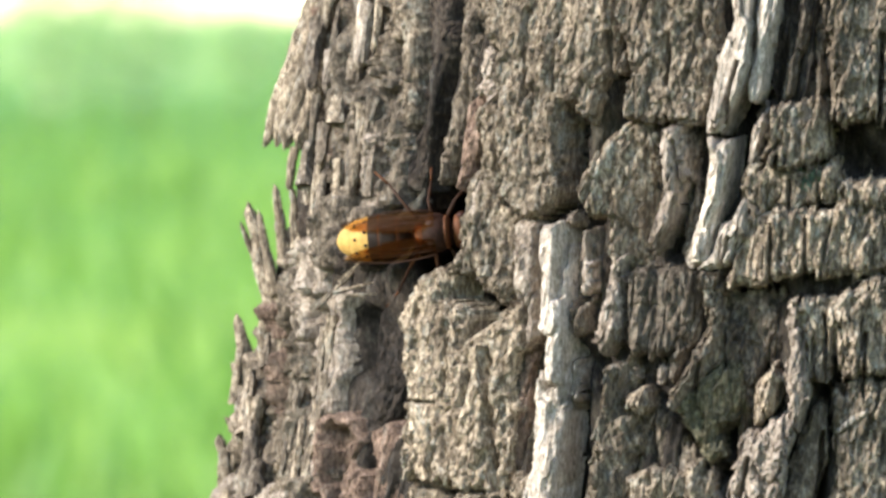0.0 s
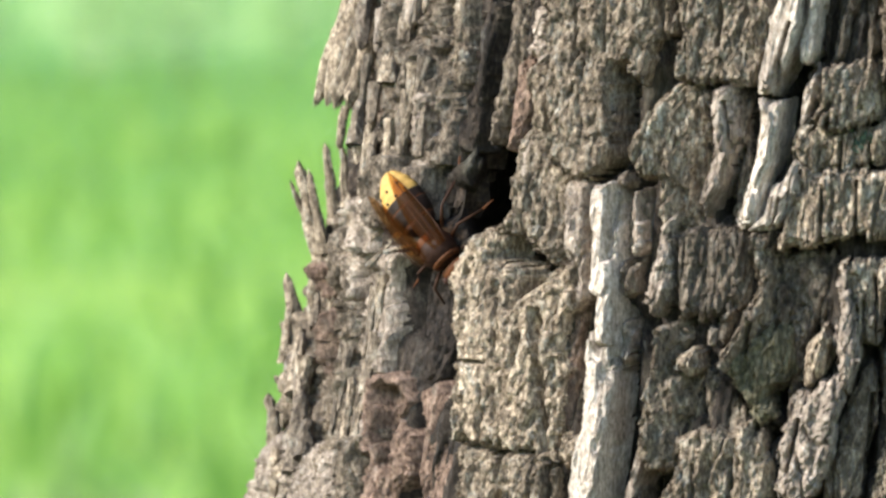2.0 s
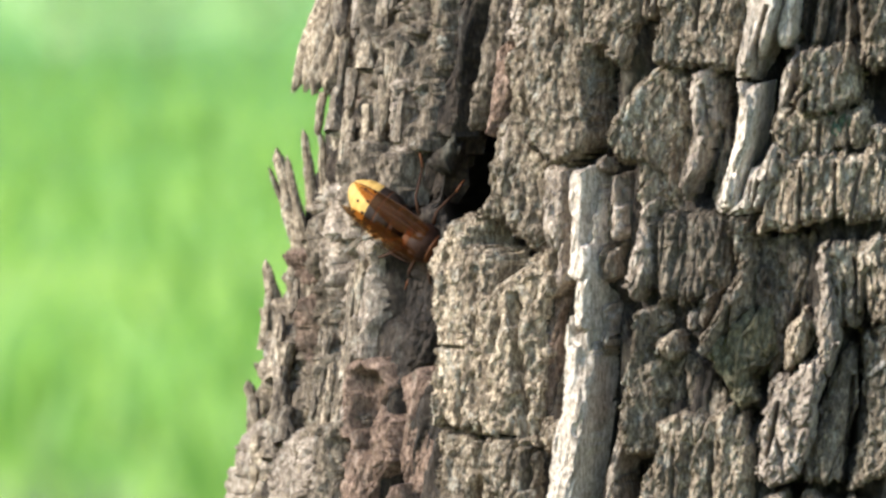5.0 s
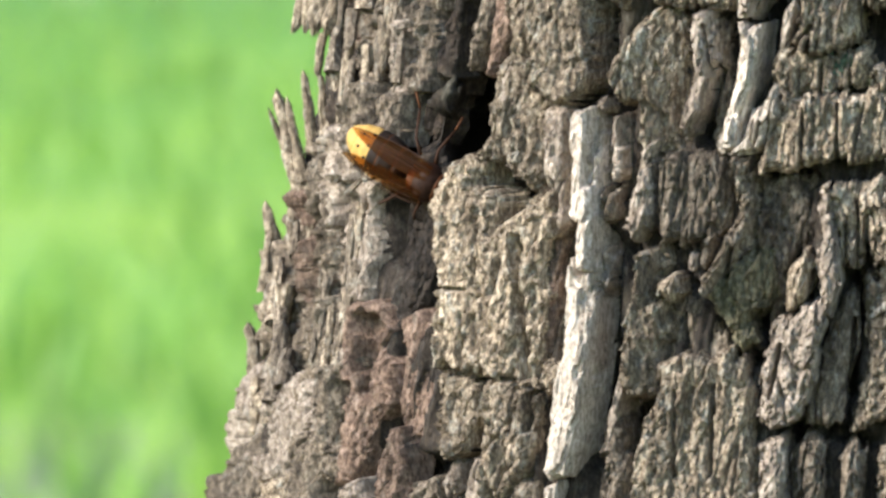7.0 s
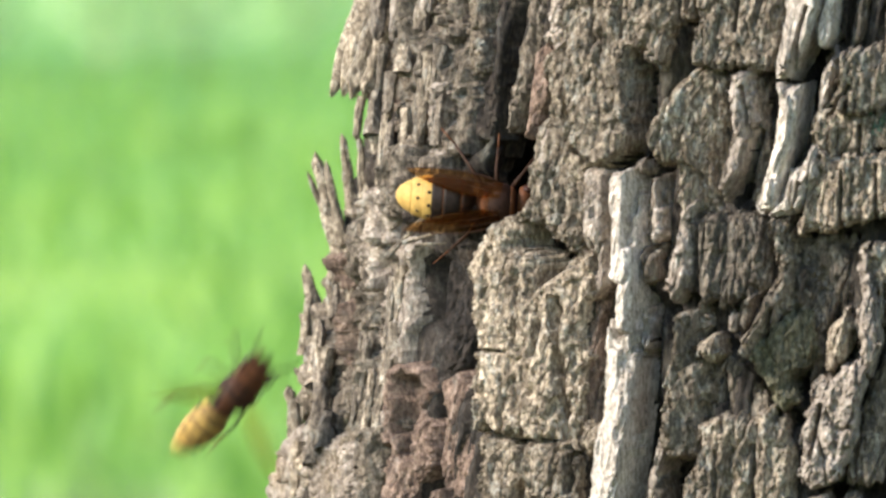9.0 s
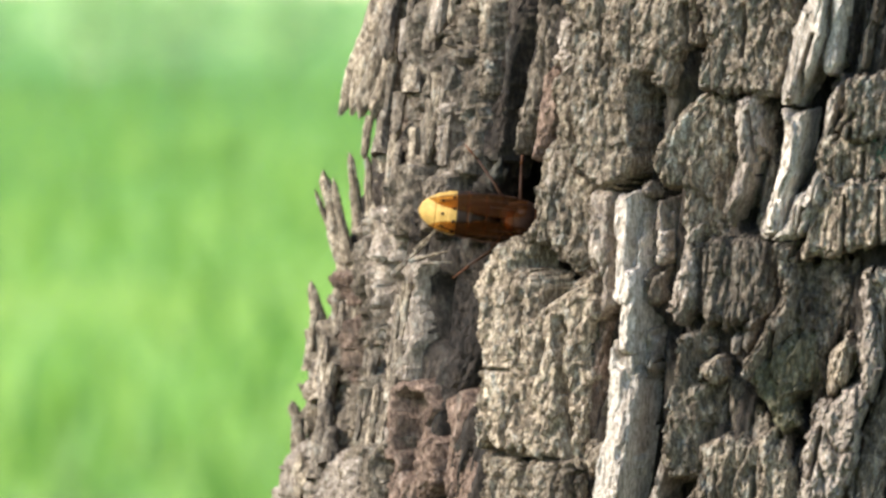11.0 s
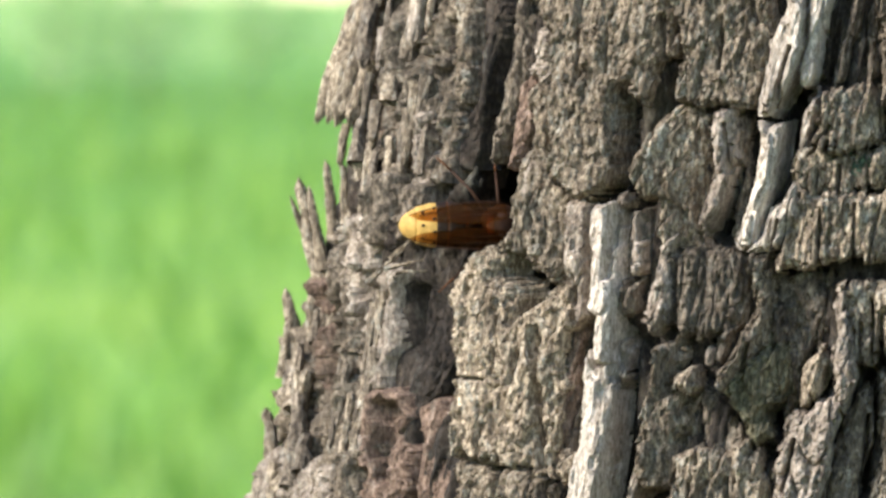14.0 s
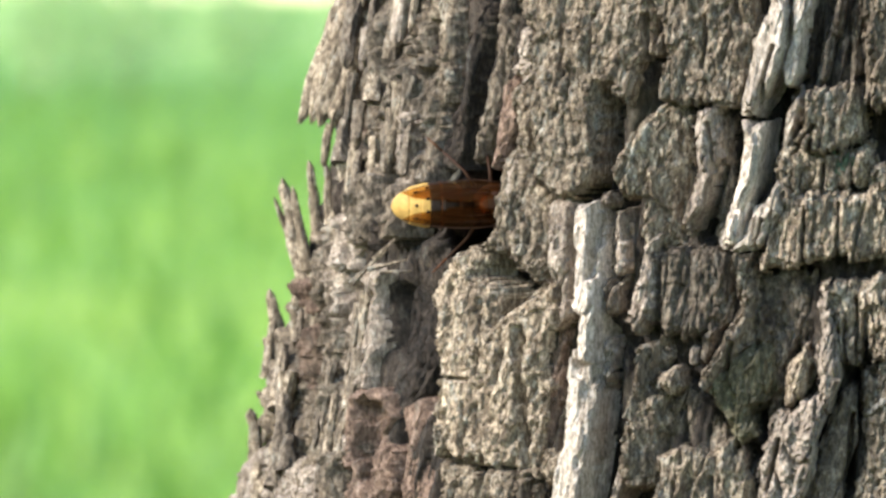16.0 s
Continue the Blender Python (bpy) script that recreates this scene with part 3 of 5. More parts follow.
bark_slab([(-108.7, 30.5), (-103, 30.3), (-100.3, 17.8), (-105.7, 18.8)], 2.2, "dull", rough=1.6, stretch=3.2, jag=0.5)
bark_slab([(-105.8, 20.5), (-100.6, 19.8), (-98.4, 7.9), (-102.7, 7.3)], 2.2, "dull", rough=1.6, stretch=3.2, jag=0.5)
bark_plate((-165.9, -9.5), (-157.7, -9.6), (-142.9, -27.2), (-164.5, -28.9), 4.0, "dull", tilt=0, rough=1, cracks=0)
bark_plate((-163.2, -28.0), (-136.6, -27.7), (-130.6, -45.9), (-147.8, -47.3), 5.1, "dull", tilt=0, rough=0.8, cracks=1, ends="tb")
bark_plate((-165.0, -45.2), (-142.4, -43.3), (-138.4, -52.1), (-164.4, -54.4), 2.2, "grey", tilt=0, rough=1.1, cracks=0)
bark_slab([(-143.6, -11.6), (-130.6, -12.1), (-123.9, -31.5), (-135.1, -30.9)], 4.9, "pink", rough=1.6, stretch=3.2, jag=0.5)
bark_slab([(-142.1, -28.4), (-128.4, -28.1), (-124.8, -39.5), (-137.1, -40.1)], 3.5, "dull", rough=1.6, stretch=3.2, jag=0.5)
bark_slab([(-138.8, -38.7), (-126, -38.7), (-122.6, -51), (-133.7, -52.2)], 2.9, "dull", rough=1.6, stretch=3.2, jag=0.5)
bark_slab([(-131.9, -5.8), (-124.2, -4.3), (-117.5, -23.9), (-125.6, -23.9)], 4.8, "dull", rough=1.6, stretch=3.2, jag=0.5)
bark_slab([(-126.7, -21.5), (-118.3, -20.7), (-113.4, -37.2), (-122, -36.7)], 4.8, "dull", rough=1.6, stretch=3.2, jag=0.5)
bark_slab([(-127.2, -36), (-118.8, -34.5), (-113.8, -50.9), (-122.3, -51.4)], 2.4, "grey", rough=1.6, stretch=3.2, jag=0.5)
bark_slab([(-126.3, -7.7), (-116.6, -6.9), (-113.2, -19.8), (-121.4, -21.3)], 3.2, "tan", rough=1.6, stretch=3.2, jag=0.5)
bark_slab([(-124.8, -20.5), (-115.9, -20.2), (-111.8, -35), (-119.7, -35)], 1.5, "tan", rough=1.6, stretch=3.2, jag=0.5)
bark_slab([(-116.9, -32), (-109.9, -31.4), (-107.3, -43.2), (-113.1, -45)], 3, "dull", rough=1.6, stretch=3.2, jag=0.5)
bark_slab([(-110.6, -41.9), (-104.4, -40.4), (-102.6, -49.5), (-108.6, -50.4)], 5.1, "dull", rough=1.6, stretch=3.2, jag=0.5)
bark_plate((-164.8, -43.3), (-142.0, -41.9), (-140.8, -59.3), (-165.4, -61.5), 1.8, "tan", tilt=0, rough=1.1, cracks=1)
bark_plate((-163.1, -58.4), (-133.0, -55.4), (-131.5, -73.2), (-163.7, -76.4), 4.1, "dull", tilt=0, rough=1.1, cracks=0)
bark_slab([(-133.2, -45.1), (-122, -43.3), (-119.7, -62.9), (-132.1, -64)], 3.9, "tan", rough=1.6, stretch=3.2, jag=0.5)
bark_slab([(-130.5, -62.8), (-119, -62.4), (-118.7, -71.3), (-130.2, -73.6)], 4.1, "grey", rough=1.6, stretch=3.2, jag=0.5)
bark_slab([(-123.1, -44.9), (-114.3, -44.7), (-112.2, -56.9), (-121.9, -56.8)], 2.9, "tan", rough=1.6, stretch=3.2, jag=0.5)
bark_slab([(-117.1, -54.2), (-108.9, -52.9), (-106, -72.8), (-115.3, -72.2)], 5.2, "dull", rough=1.6, stretch=3.2, jag=0.5)
bark_slab([(-110.8, -43.2), (-104.4, -42.8), (-101.9, -61.5), (-108.1, -62)], 4.7, "dull", rough=1.6, stretch=3.2, jag=0.5)
bark_slab([(-74.3, 38.7), (-76.3, 53.7), (-52.5, 53.9), (-50.0, 37.1), (-48.7, 31.6), (-51.6, 30.1), (-52.4, 26.1), (-53.0, 21.6), (-55.4, 25.6), (-58.7, 26.0), (-58.3, 21.0), (-56.9, 11.1), (-57.6, 8.2), (-60.8, 6.6), (-63.7, 7.0), (-67.8, 8.9), (-69.6, 16.8), (-70.8, 25.8)], 7, "grey", tilt=-1.3)
# floor right of the big plate, the plate's shadow painted in as umber
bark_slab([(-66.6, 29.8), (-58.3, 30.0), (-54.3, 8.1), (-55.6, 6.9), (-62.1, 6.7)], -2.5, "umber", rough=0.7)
bark_slab([(-52.1, 53.9), (-34.6, 54.0), (-31.4, 41.3), (-30.8, 35.4), (-31.1, 28.5), (-32.3, 23.3), (-35.1, 22.5), (-42.0, 22.8), (-45.1, 23.3), (-46.5, 24.3), (-46.3, 28.2), (-48.2, 33.1), (-47.6, 36.1), (-49.5, 41.0)], 8, "grey", tilt=-1.8)
bark_slab([(-45.6, 22.7), (-40.9, 21.4), (-40.5, 16.5), (-39.0, 11.6), (-40.2, 5.6), (-40.0, 0.7), (-38.7, -1.4), (-44.0, -2.4), (-46.3, -0.5), (-46.2, 5.5), (-48.4, 6.4), (-50.9, 9.3), (-51.4, 11.3), (-50.7, 14.3), (-49.1, 17.8), (-47.6, 21.3)], 6.2, "grey", tilt=-4.8)
bark_slab([(-39.8, 20.9), (-37.5, 22.0), (-35.9, 21.5), (-35.2, 17.6), (-34.2, 12.7), (-35.0, 7.8), (-35.6, 4.8), (-37.4, 0.8), (-39.1, 1.3), (-38.9, 4.7), (-37.7, 9.7), (-38.4, 15.5), (-39.6, 18.5)], 8, "tan", stretch=2.5, rough=0.7, tilt=1.1)
bark_slab([(-36.2, 21.5), (-34.8, 21.5), (-33.0, 11.6), (-32.4, 1.8), (-33.7, -0.2), (-34.3, 6.7), (-34.8, 13.6)], 3.8, "dull", stretch=5, rough=0.55)
bark_slab([(-40.1, 22.3), (-33.5, 22.4), (-31.9, 11.6), (-33.7, 4.6), (-34.9, -1.3), (-38.1, -0.9), (-38.2, 6.5)], -1, "brown", rough=0.7)
bark_slab([(-31.2, 20.4), (-29.1, 19.1), (-27.0, 20.4), (-26.9, 15.8), (-27.4, 8.9), (-28.6, 4.0), (-28.9, -1.1), (-31.8, -2.2), (-32.8, -0.5), (-31.3, 4.9), (-30.3, 10.8), (-30.3, 16.7)], 8, "pale", stretch=4, rough=0.5, tilt=1.3, jag=0.5)
bark_slab([(-31.0, 47.2), (-28.6, 54.1), (-26.4, 54.1), (-25.4, 41.3), (-25.1, 33.5), (-26.0, 28.6), (-27.6, 24.6), (-29.0, 21.1), (-31.4, 21.0), (-32.0, 23.6), (-30.9, 28.5), (-30.8, 34.4), (-28.7, 40.3)], 8.6, "pale", stretch=5, rough=0.6, tilt=1.8, jag=0.5)
bark_slab([(-26.3, 54.1), (-22.4, 54.2), (-21.6, 41.4), (-22.4, 35.5), (-22.5, 28.6), (-23.5, 26.2), (-25.3, 27.1), (-25.7, 29.1), (-25.0, 33.5), (-25.2, 41.3)], 8.3, "pale", stretch=5, rough=0.5, tilt=1.3, jag=0.5)
bark_slab([(-19.2, 54.2), (-17.4, 54.3), (-15.9, 38.5), (-16.2, 34.6), (-17.1, 35.1), (-17.6, 32.6), (-18.0, 27.7), (-19.3, 26.5), (-19.4, 31.6), (-18.8, 35.5), (-18.1, 40.5)], 5.5, "dull", stretch=5, rough=0.55)
bark_slab([(-24.8, 54.2), (-14.3, 54.3), (-11.3, 26.3), (-20.2, 26.1), (-22.2, 29.6)], 1.8, "brown", stretch=4)
bark_slab([(-15.4, 39.5), (-13.7, 41.5), (-11.9, 28.7), (-13.6, 27.7)], 3.6, "dull", stretch=5, rough=0.55)
bark_slab([(-15.0, 54.3), (-0.1, 54.5), (3.1, 23.6), (-4.2, 22.8), (-8.8, 22.5), (-9.7, 23.9), (-10.7, 23.2), (-11.2, 29.8), (-12.3, 35.7), (-13.4, 39.6)], 8.5, "grey", tilt=-1.8)
bark_slab([(-20.8, 25.2), (-18.0, 25.7), (-15.8, 27.0), (-12.1, 26.8), (-11.3, 24.9), (-9.8, 17.1), (-12.7, 16.4), (-14.5, 15.4), (-18.2, 15.3), (-20.0, 16.3), (-21.6, 16.9), (-20.6, 19.8)], 7.4, "grey", tilt=-2.2)
bark_slab([(-23.4, 25.2), (-22.4, 25.7), (-21.3, 22.7), (-21.7, 17.8), (-22.6, 15.6), (-24.0, 14.6), (-23.9, 21.7)], 6, "tan", stretch=2.5, rough=0.7, tilt=1.2)
bark_slab([(-24.4, 15.0), (-22.3, 17.6), (-19.4, 15.9), (-14.5, 14.8), (-9.1, 16.8), (-6.2, 9.2), (-13.8, 8.5), (-17.4, 7.5), (-21.2, 7.8), (-22.4, 9.7), (-23.9, 10.3), (-24.8, 12.8)], 5.8, "grey", tilt=-1.8)
bark_slab([(-8.6, 12.1), (-3.1, 13.2), (4.4, 13.3), (5.0, 7.9), (-6.1, 8.5)], 5.6, "grey")
bark_slab([(-22.7, 9.4), (-19.2, 7.9), (-14.5, 7.5), (-6.4, 8.9), (4.9, 8.0), (6.0, -2.8), (-5.0, -3.6), (-13.3, -3.3), (-17.7, -4.7), (-24.6, -5.4), (-24.5, -2.8), (-23.5, 1.6), (-22.3, 4.1)], 6.6, "grey", tilt=-1.8)
bark_slab([(-27.1, 5.4), (-25.4, 6.0), (-23.9, 10.0), (-22.5, 9.5), (-22.2, 4.1), (-23.4, 1.9), (-24.8, -1.0), (-28.0, -2.6), (-30.1, -2.2), (-27.9, 1.0)], 7.8, "pale", stretch=2.5, rough=0.8, tilt=1.2, jag=0.5)
bark_slab([(-14.4, -8.3), (-12.9, -7.5), (-7.4, -7.2), (-4.7, -6.4), (-1.3, -3.6), (6.0, -2.5), (7.8, -20.9), (-4.5, -21.1), (-6.4, -13.3), (-6.6, -21.1), (-8.5, -22.3), (-10.8, -19.2), (-10.8, -16.3), (-12.8, -11.4)], 6, "grey", tilt=-1.3)
bark_slab([(-14.6, -8.0), (-11.6, -7.4), (-12.0, -10.3), (-11.3, -14.2), (-10.6, -17.2), (-9.4, -24.9), (-10.4, -30.4), (-11.7, -29.1), (-12.5, -26.0), (-13.9, -21.1), (-13.5, -16.2), (-14.4, -11.4)], 8.2, "tan", stretch=2.2, tilt=1.8)
bark_slab([(-16.9, -19.3), (-15.5, -18.9), (-14.3, -21.2), (-14.2, -25.1), (-15.0, -27.5), (-17.1, -29.3), (-18.0, -27.1), (-18.1, -22.2)], 7.6, "grey")
bark_slab([(-27.7, -6.3), (-15.8, -6.0), (-14.5, -16.6), (-17.5, -18.8), (-19.6, -22.6), (-19.1, -29.7), (-20.9, -31.7), (-26.1, -21.8)], 0.4, "dull", stretch=2.2)
bark_slab([(-24.8, -12.2), (-23.4, -11.7), (-22.5, -15.6), (-22.5, -18.8), (-23.8, -18.8)], 4.6, "dull")
bark_slab([(-29.3, -2.9), (-26.5, -3.1), (-25.9, -7.7), (-25.0, -10.2), (-24.2, -13.6), (-24.3, -17.5), (-26.7, -20.2), (-29.0, -23.5), (-30.5, -26.5), (-32.0, -25.5), (-32.1, -23.1), (-30.0, -19.6), (-28.6, -15.6), (-27.6, -12.7), (-28.6, -7.8)], 8, "grey", tilt=-3.5)
bark_slab([(-24.8, -17.6), (-21.6, -19.5), (-19.8, -26.3), (-21.6, -28.5), (-24.1, -31.3), (-21.7, -34.2), (-24.4, -36.2), (-26.0, -34.3), (-27.8, -31.4), (-30.8, -26.8), (-29.3, -23.6), (-27.3, -20.6)], 4.8, "mossy", tilt=-2.6)
bark_slab([(-44.3, -2.7), (-38.9, -2.1), (-32.5, -2.4), (-30.3, -4.0), (-29.4, -9.9), (-30.2, -15.0), (-32.3, -18.0), (-39.2, -17.2), (-42.5, -14.7), (-43.5, -8.3)], 5.2, "dull", tilt=-1.3)
bark_slab([(-31.8, -3.6), (-30.1, -3.2), (-28.9, -11.9), (-29.6, -15.3), (-31.0, -15.4), (-31.1, -10.0)], 4.2, "dull", stretch=5, rough=0.55)
bark_slab([(-43.0, -0.1), (-43.5, -3.3), (-42.2, -8.2), (-42.3, -14.1), (-43.7, -17.3), (-45.4, -17.4), (-47.0, -14.8), (-46.8, -11.3), (-45.9, -7.3), (-46.2, -2.4), (-44.7, -0.4)], 7, "tan", tilt=2.6, stretch=2.2, rough=0.8)
bark_slab([(-45.5, -17.5), (-32.8, -17.3), (-34.2, -23.2), (-37.2, -27.1), (-43.3, -24.3)], -0.6, "brown", stretch=2)
bark_slab([(-35.2, -18.4), (-33.8, -18.7), (-34.3, -22.8), (-35.6, -23.1)], 4.2, "tan", stretch=5, rough=0.55, tilt=1.2)
bark_slab([(-32.2, -14.0), (-30.7, -17.9), (-32.7, -22.8), (-34.1, -21.9), (-33.3, -17.9)], 3.2, "dull", stretch=5, rough=0.55)
bark_slab([(-39.6, -24.2), (-36.7, -22.9), (-35.2, -25.7), (-36.5, -27.4), (-39.6, -26.2)], 7.4, "grey")
bark_slab([(-43.3, -19.3), (-39.9, -18.0), (-38.6, -21.9), (-39.9, -24.1), (-39.9, -26.8), (-37.2, -27.9), (-36.1, -33.6), (-37.5, -35.6), (-38.1, -37.6), (-37.3, -43.4), (-40.6, -44.7), (-42.4, -42.7), (-43.1, -43.3), (-44.3, -37.8), (-43.8, -31.9), (-43.5, -27.9), (-43.3, -23.0)], 6.8, "grey", tilt=-3.1)
bark_slab([(-44.8, -37.2), (-43.7, -37.9), (-43.6, -43.8), (-44.5, -49.8), (-45.3, -53.7), (-46.1, -54.3), (-46.1, -48.8), (-45.2, -42.9)], 4.6, "tan", stretch=5, rough=0.55, tilt=1.2)
bark_slab([(-45.3, -49.3), (-43.7, -48.3), (-42.6, -53.6), (-40.3, -58.4), (-41.7, -67.4), (-45.0, -67.5), (-44.9, -57.7), (-46.0, -54.3)], 4.2, "dull", stretch=2.5)
bark_slab([(-39.0, -27.2), (-32.8, -26.8), (-27.1, -34.5), (-24.6, -37.4), (-31.4, -38.8), (-37.6, -36.8)], 1.6, "dull", rough=0.6)
bark_slab([(-37.7, -38.1), (-34.3, -36.5), (-28.6, -37.5), (-24.0, -37.1), (-21.3, -42.9), (-21.4, -49.8), (-19.3, -57.5), (-18.4, -69.2), (-38.4, -70.0), (-39.8, -53.4), (-38.3, -47.4), (-37.4, -43.7)], 6.2, "grey", tilt=-1.3)
bark_slab([(-28.4, -36.2), (-25.9, -35.2), (-25.2, -40.0), (-26.1, -43.0), (-27.7, -40.1)], 7, "grey")
bark_slab([(-19.9, -31.3), (-18.8, -29.6), (-16.9, -30.1), (-13.2, -27.2), (-12.0, -26.0), (-11.4, -30.9), (-11.9, -34.8), (-11.9, -39.6), (-13.1, -44.5), (-14.5, -47.7), (-18.3, -49.6), (-20.6, -47.2), (-20.9, -39.9), (-20.3, -35.9)], 7.8, "tan", tilt=2.2, stretch=1.8)
bark_slab([(-11.7, -35.9), (-8.9, -27.3), (-7.1, -25.1), (-5.6, -35.8), (-6.9, -39.9), (-7.5, -48.3), (-12.9, -48.4), (-12.9, -43.8), (-11.8, -39.8)], 4.8, "dull", stretch=3, rough=0.7)
bark_slab([(-5.7, -22.3), (7.9, -20.2), (10.4, -46.3), (-0.3, -47.9), (-5.4, -49.0), (-4.6, -41.6), (-3.5, -36.7), (-5.2, -30.9), (-5.2, -27.0)], 4.8, "grey", stretch=2.2)
bark_slab([(-4.7, -30.3), (-3.7, -28.4), (-1.5, -26.4), (1.0, -25.8), (-0.2, -27.6), (-2.6, -29.6), (-3.9, -30.8)], 6.6, "pale", stretch=5, rough=0.55, tilt=1.2, jag=0.5)
bark_slab([(-20.1, -51.4), (-15.9, -50.3), (-13.5, -69.0), (-17.9, -69.1)], 6.8, "tan", stretch=2.2, tilt=1.2)
bark_slab([(-14.7, -53.4), (-12.7, -50.1), (-9.7, -51.3), (-7.8, -69.0), (-13.0, -69.1)], 5, "dull", stretch=3)
bark_slab([(-6.9, -53.9), (-5.2, -50.9), (-2.8, -53.3), (-2.5, -68.9), (-5.1, -68.9)], 5, "dull", stretch=4)
bark_slab([(-0.8, -52.2), (10.5, -49.2), (12.3, -68.7), (0.4, -68.8)], 6, "grey", stretch=2.2)
bark_slab([(-56.3, 6.2), (-53.7, 6.5), (-53.6, 4.1), (-55.5, 4.4)], 4.8, "tan", tilt=1.2)
bark_slab([(-52.1, 3.3), (-50.9, 3.9), (-48.9, -6.5), (-50.3, -6.7)], 4.8, "tan", stretch=5, rough=0.55, tilt=1.2)
bark_slab([(-58.1, 3.9), (-54.1, 4.0), (-51.8, -6.7), (-50.3, -13.1), (-52.4, -14.8), (-55.1, -6.8)], 1.2, "dull", stretch=4, rough=0.7)
bark_slab([(-52.7, -8.6), (-49.7, -7.7), (-48.8, -12.9), (-51.2, -14.0)], 4.4, "dull")
bark_slab([(-51.5, -18.5), (-50.1, -17.5), (-49.4, -25.8), (-50.4, -26.4)], 3.6, "tan", stretch=5, rough=0.55, tilt=1.2)
bark_slab([(-59.6, 6.5), (-53.7, 6.7), (-52.9, 3.2), (-59.0, 3.0)], 0.2, "brown")
bark_slab([(-59.6, 2.9), (-58.6, 4.8), (-56.0, 5.3), (-54.3, 1.3), (-53.2, -6.6), (-52.0, -14.4), (-51.5, -22.5), (-53.9, -23.0), (-55.2, -18.5), (-55.1, -14.5), (-56.7, -13.1), (-56.5, -9.6), (-57.5, -6.7), (-57.3, -3.7)], 7.4, "pale", stretch=6, rough=0.55, tilt=0.9, jag=0.5)
bark_slab([(-56.2, -20.5), (-53.8, -24.8), (-53.3, -23.0), (-51.6, -23.0), (-50.2, -29.2), (-49.8, -37.1), (-49.7, -44.9), (-50.1, -53.8), (-51.2, -58.1), (-54.6, -58.8), (-55.4, -57.1), (-55.0, -50.1), (-55.4, -44.2), (-54.8, -38.3), (-55.8, -30.4), (-56.1, -24.5)], 7, "pale", stretch=6, rough=0.6, tilt=0.9, jag=0.5)
bark_slab([(-66.0, 4.7), (-63.4, 6.0), (-60.7, 4.5), (-60.0, -1.9), (-59.3, -7.0), (-60.3, -11.0), (-63.1, -7.3), (-63.5, -9.0)], 5.4, "tan", stretch=3, rough=0.8, tilt=1.2)
bark_slab([(-60.8, -8.9), (-59.5, -6.8), (-57.9, -14.7), (-59.7, -15.5), (-60.9, -13.8)], 5, "tan", stretch=3, rough=0.8, tilt=1.2)
bark_slab([(-75.4, 13.6), (-72.4, 15.7), (-70.0, 8.6), (-63.6, 6.4), (-63.2, 1.0), (-65.3, -3.1), (-64.3, -7.2), (-65.9, -9.1), (-68.6, -7.4), (-72.4, -3.5), (-76.6, -4.1), (-77.4, -2.5), (-75.8, 0.6), (-76.1, 5.6), (-76.2, 9.6)], 4.2, "grey", tilt=-2.6)
bark_slab([(-74.3, 13.9), (-72.0, 11.7), (-70.9, 9.8), (-72.3, 7.5), (-72.1, 3.7), (-73.1, 0.5), (-73.1, -3.5), (-76.0, -3.7), (-76.5, -1.9), (-74.3, 1.7), (-75.1, 7.6), (-75.3, 10.6)], 5.6, "tan", stretch=3, rough=0.7, tilt=1.2)
bark_slab([(-82.8, -5.8), (-81.2, -4.2), (-77.4, -3.2), (-76.3, -5.4), (-76.8, -8.4), (-73.2, -9.3), (-71.9, -12.2), (-72.0, -16.4), (-69.2, -14.3), (-66.7, -12.2), (-64.8, -10.6), (-64.5, -9.0), (-62.0, -9.9), (-60.2, -14.0), (-59.7, -16.4), (-61.7, -17.8), (-61.9, -22.8), (-60.0, -27.6), (-60.1, -30.6), (-60.1, -36.6), (-60.4, -41.5), (-59.5, -43.7), (-63.3, -43.3), (-65.7, -42.0), (-69.2, -41.7), (-72.9, -40.4), (-76.7, -39.6), (-78.8, -40.2), (-80.6, -32.6), (-80.3, -28.6), (-81.2, -24.7), (-82.6, -21.7), (-83.1, -19.7), (-82.6, -15.7), (-84.7, -11.2), (-84.1, -9.2)], 6.4, "grey", tilt=-1.8)
bark_slab([(-65.6, -16.3), (-59.6, -16.1), (-58.9, -24.8), (-58.6, -30.9), (-59.1, -37.9), (-61.8, -39.0), (-63.0, -36.1), (-62.9, -28.9), (-64.5, -23.0)], 2.2, "pink", stretch=3.5, rough=0.8)
bark_slab([(-58.4, -38.7), (-55.5, -38.4), (-54.5, -41.3), (-55.2, -43.5), (-57.3, -43.6), (-58.7, -41.5)], 5.5, "grey")
bark_slab([(-69.2, -42.3), (-64.7, -42.6), (-60.1, -44.2), (-58.7, -45.7), (-58.4, -53.4), (-60.1, -58.4), (-63.7, -62.6), (-68.7, -59.5), (-68.3, -51.0)], 5.2, "grey", stretch=2.4)
bark_slab([(-80.0, -40.9), (-76.5, -41.1), (-72.5, -42.5), (-70.9, -43.4), (-70.7, -49.1), (-71.9, -54.2), (-75.9, -55.7), (-78.7, -49.6), (-79.0, -44.6)], 4.8, "grey")
bark_slab([(-75.2, -56.5), (-73.4, -56.9), (-72.9, -61.8), (-75.9, -62.7), (-77.1, -60.6)], 3.6, "tan", tilt=1.2, jag=0.4)
bark_slab([(-70.6, -55.7), (-66.7, -58.9), (-67.1, -63.1), (-66.6, -71.8), (-72.3, -72.2), (-71.1, -63.2)], 3.6, "tan", stretch=3, tilt=1.2)
bark_slab([(-63.8, -63.2), (-60.7, -59.1), (-57.4, -59.4), (-57.0, -71.2), (-63.4, -71.6)], 3.4, "dull", stretch=3)
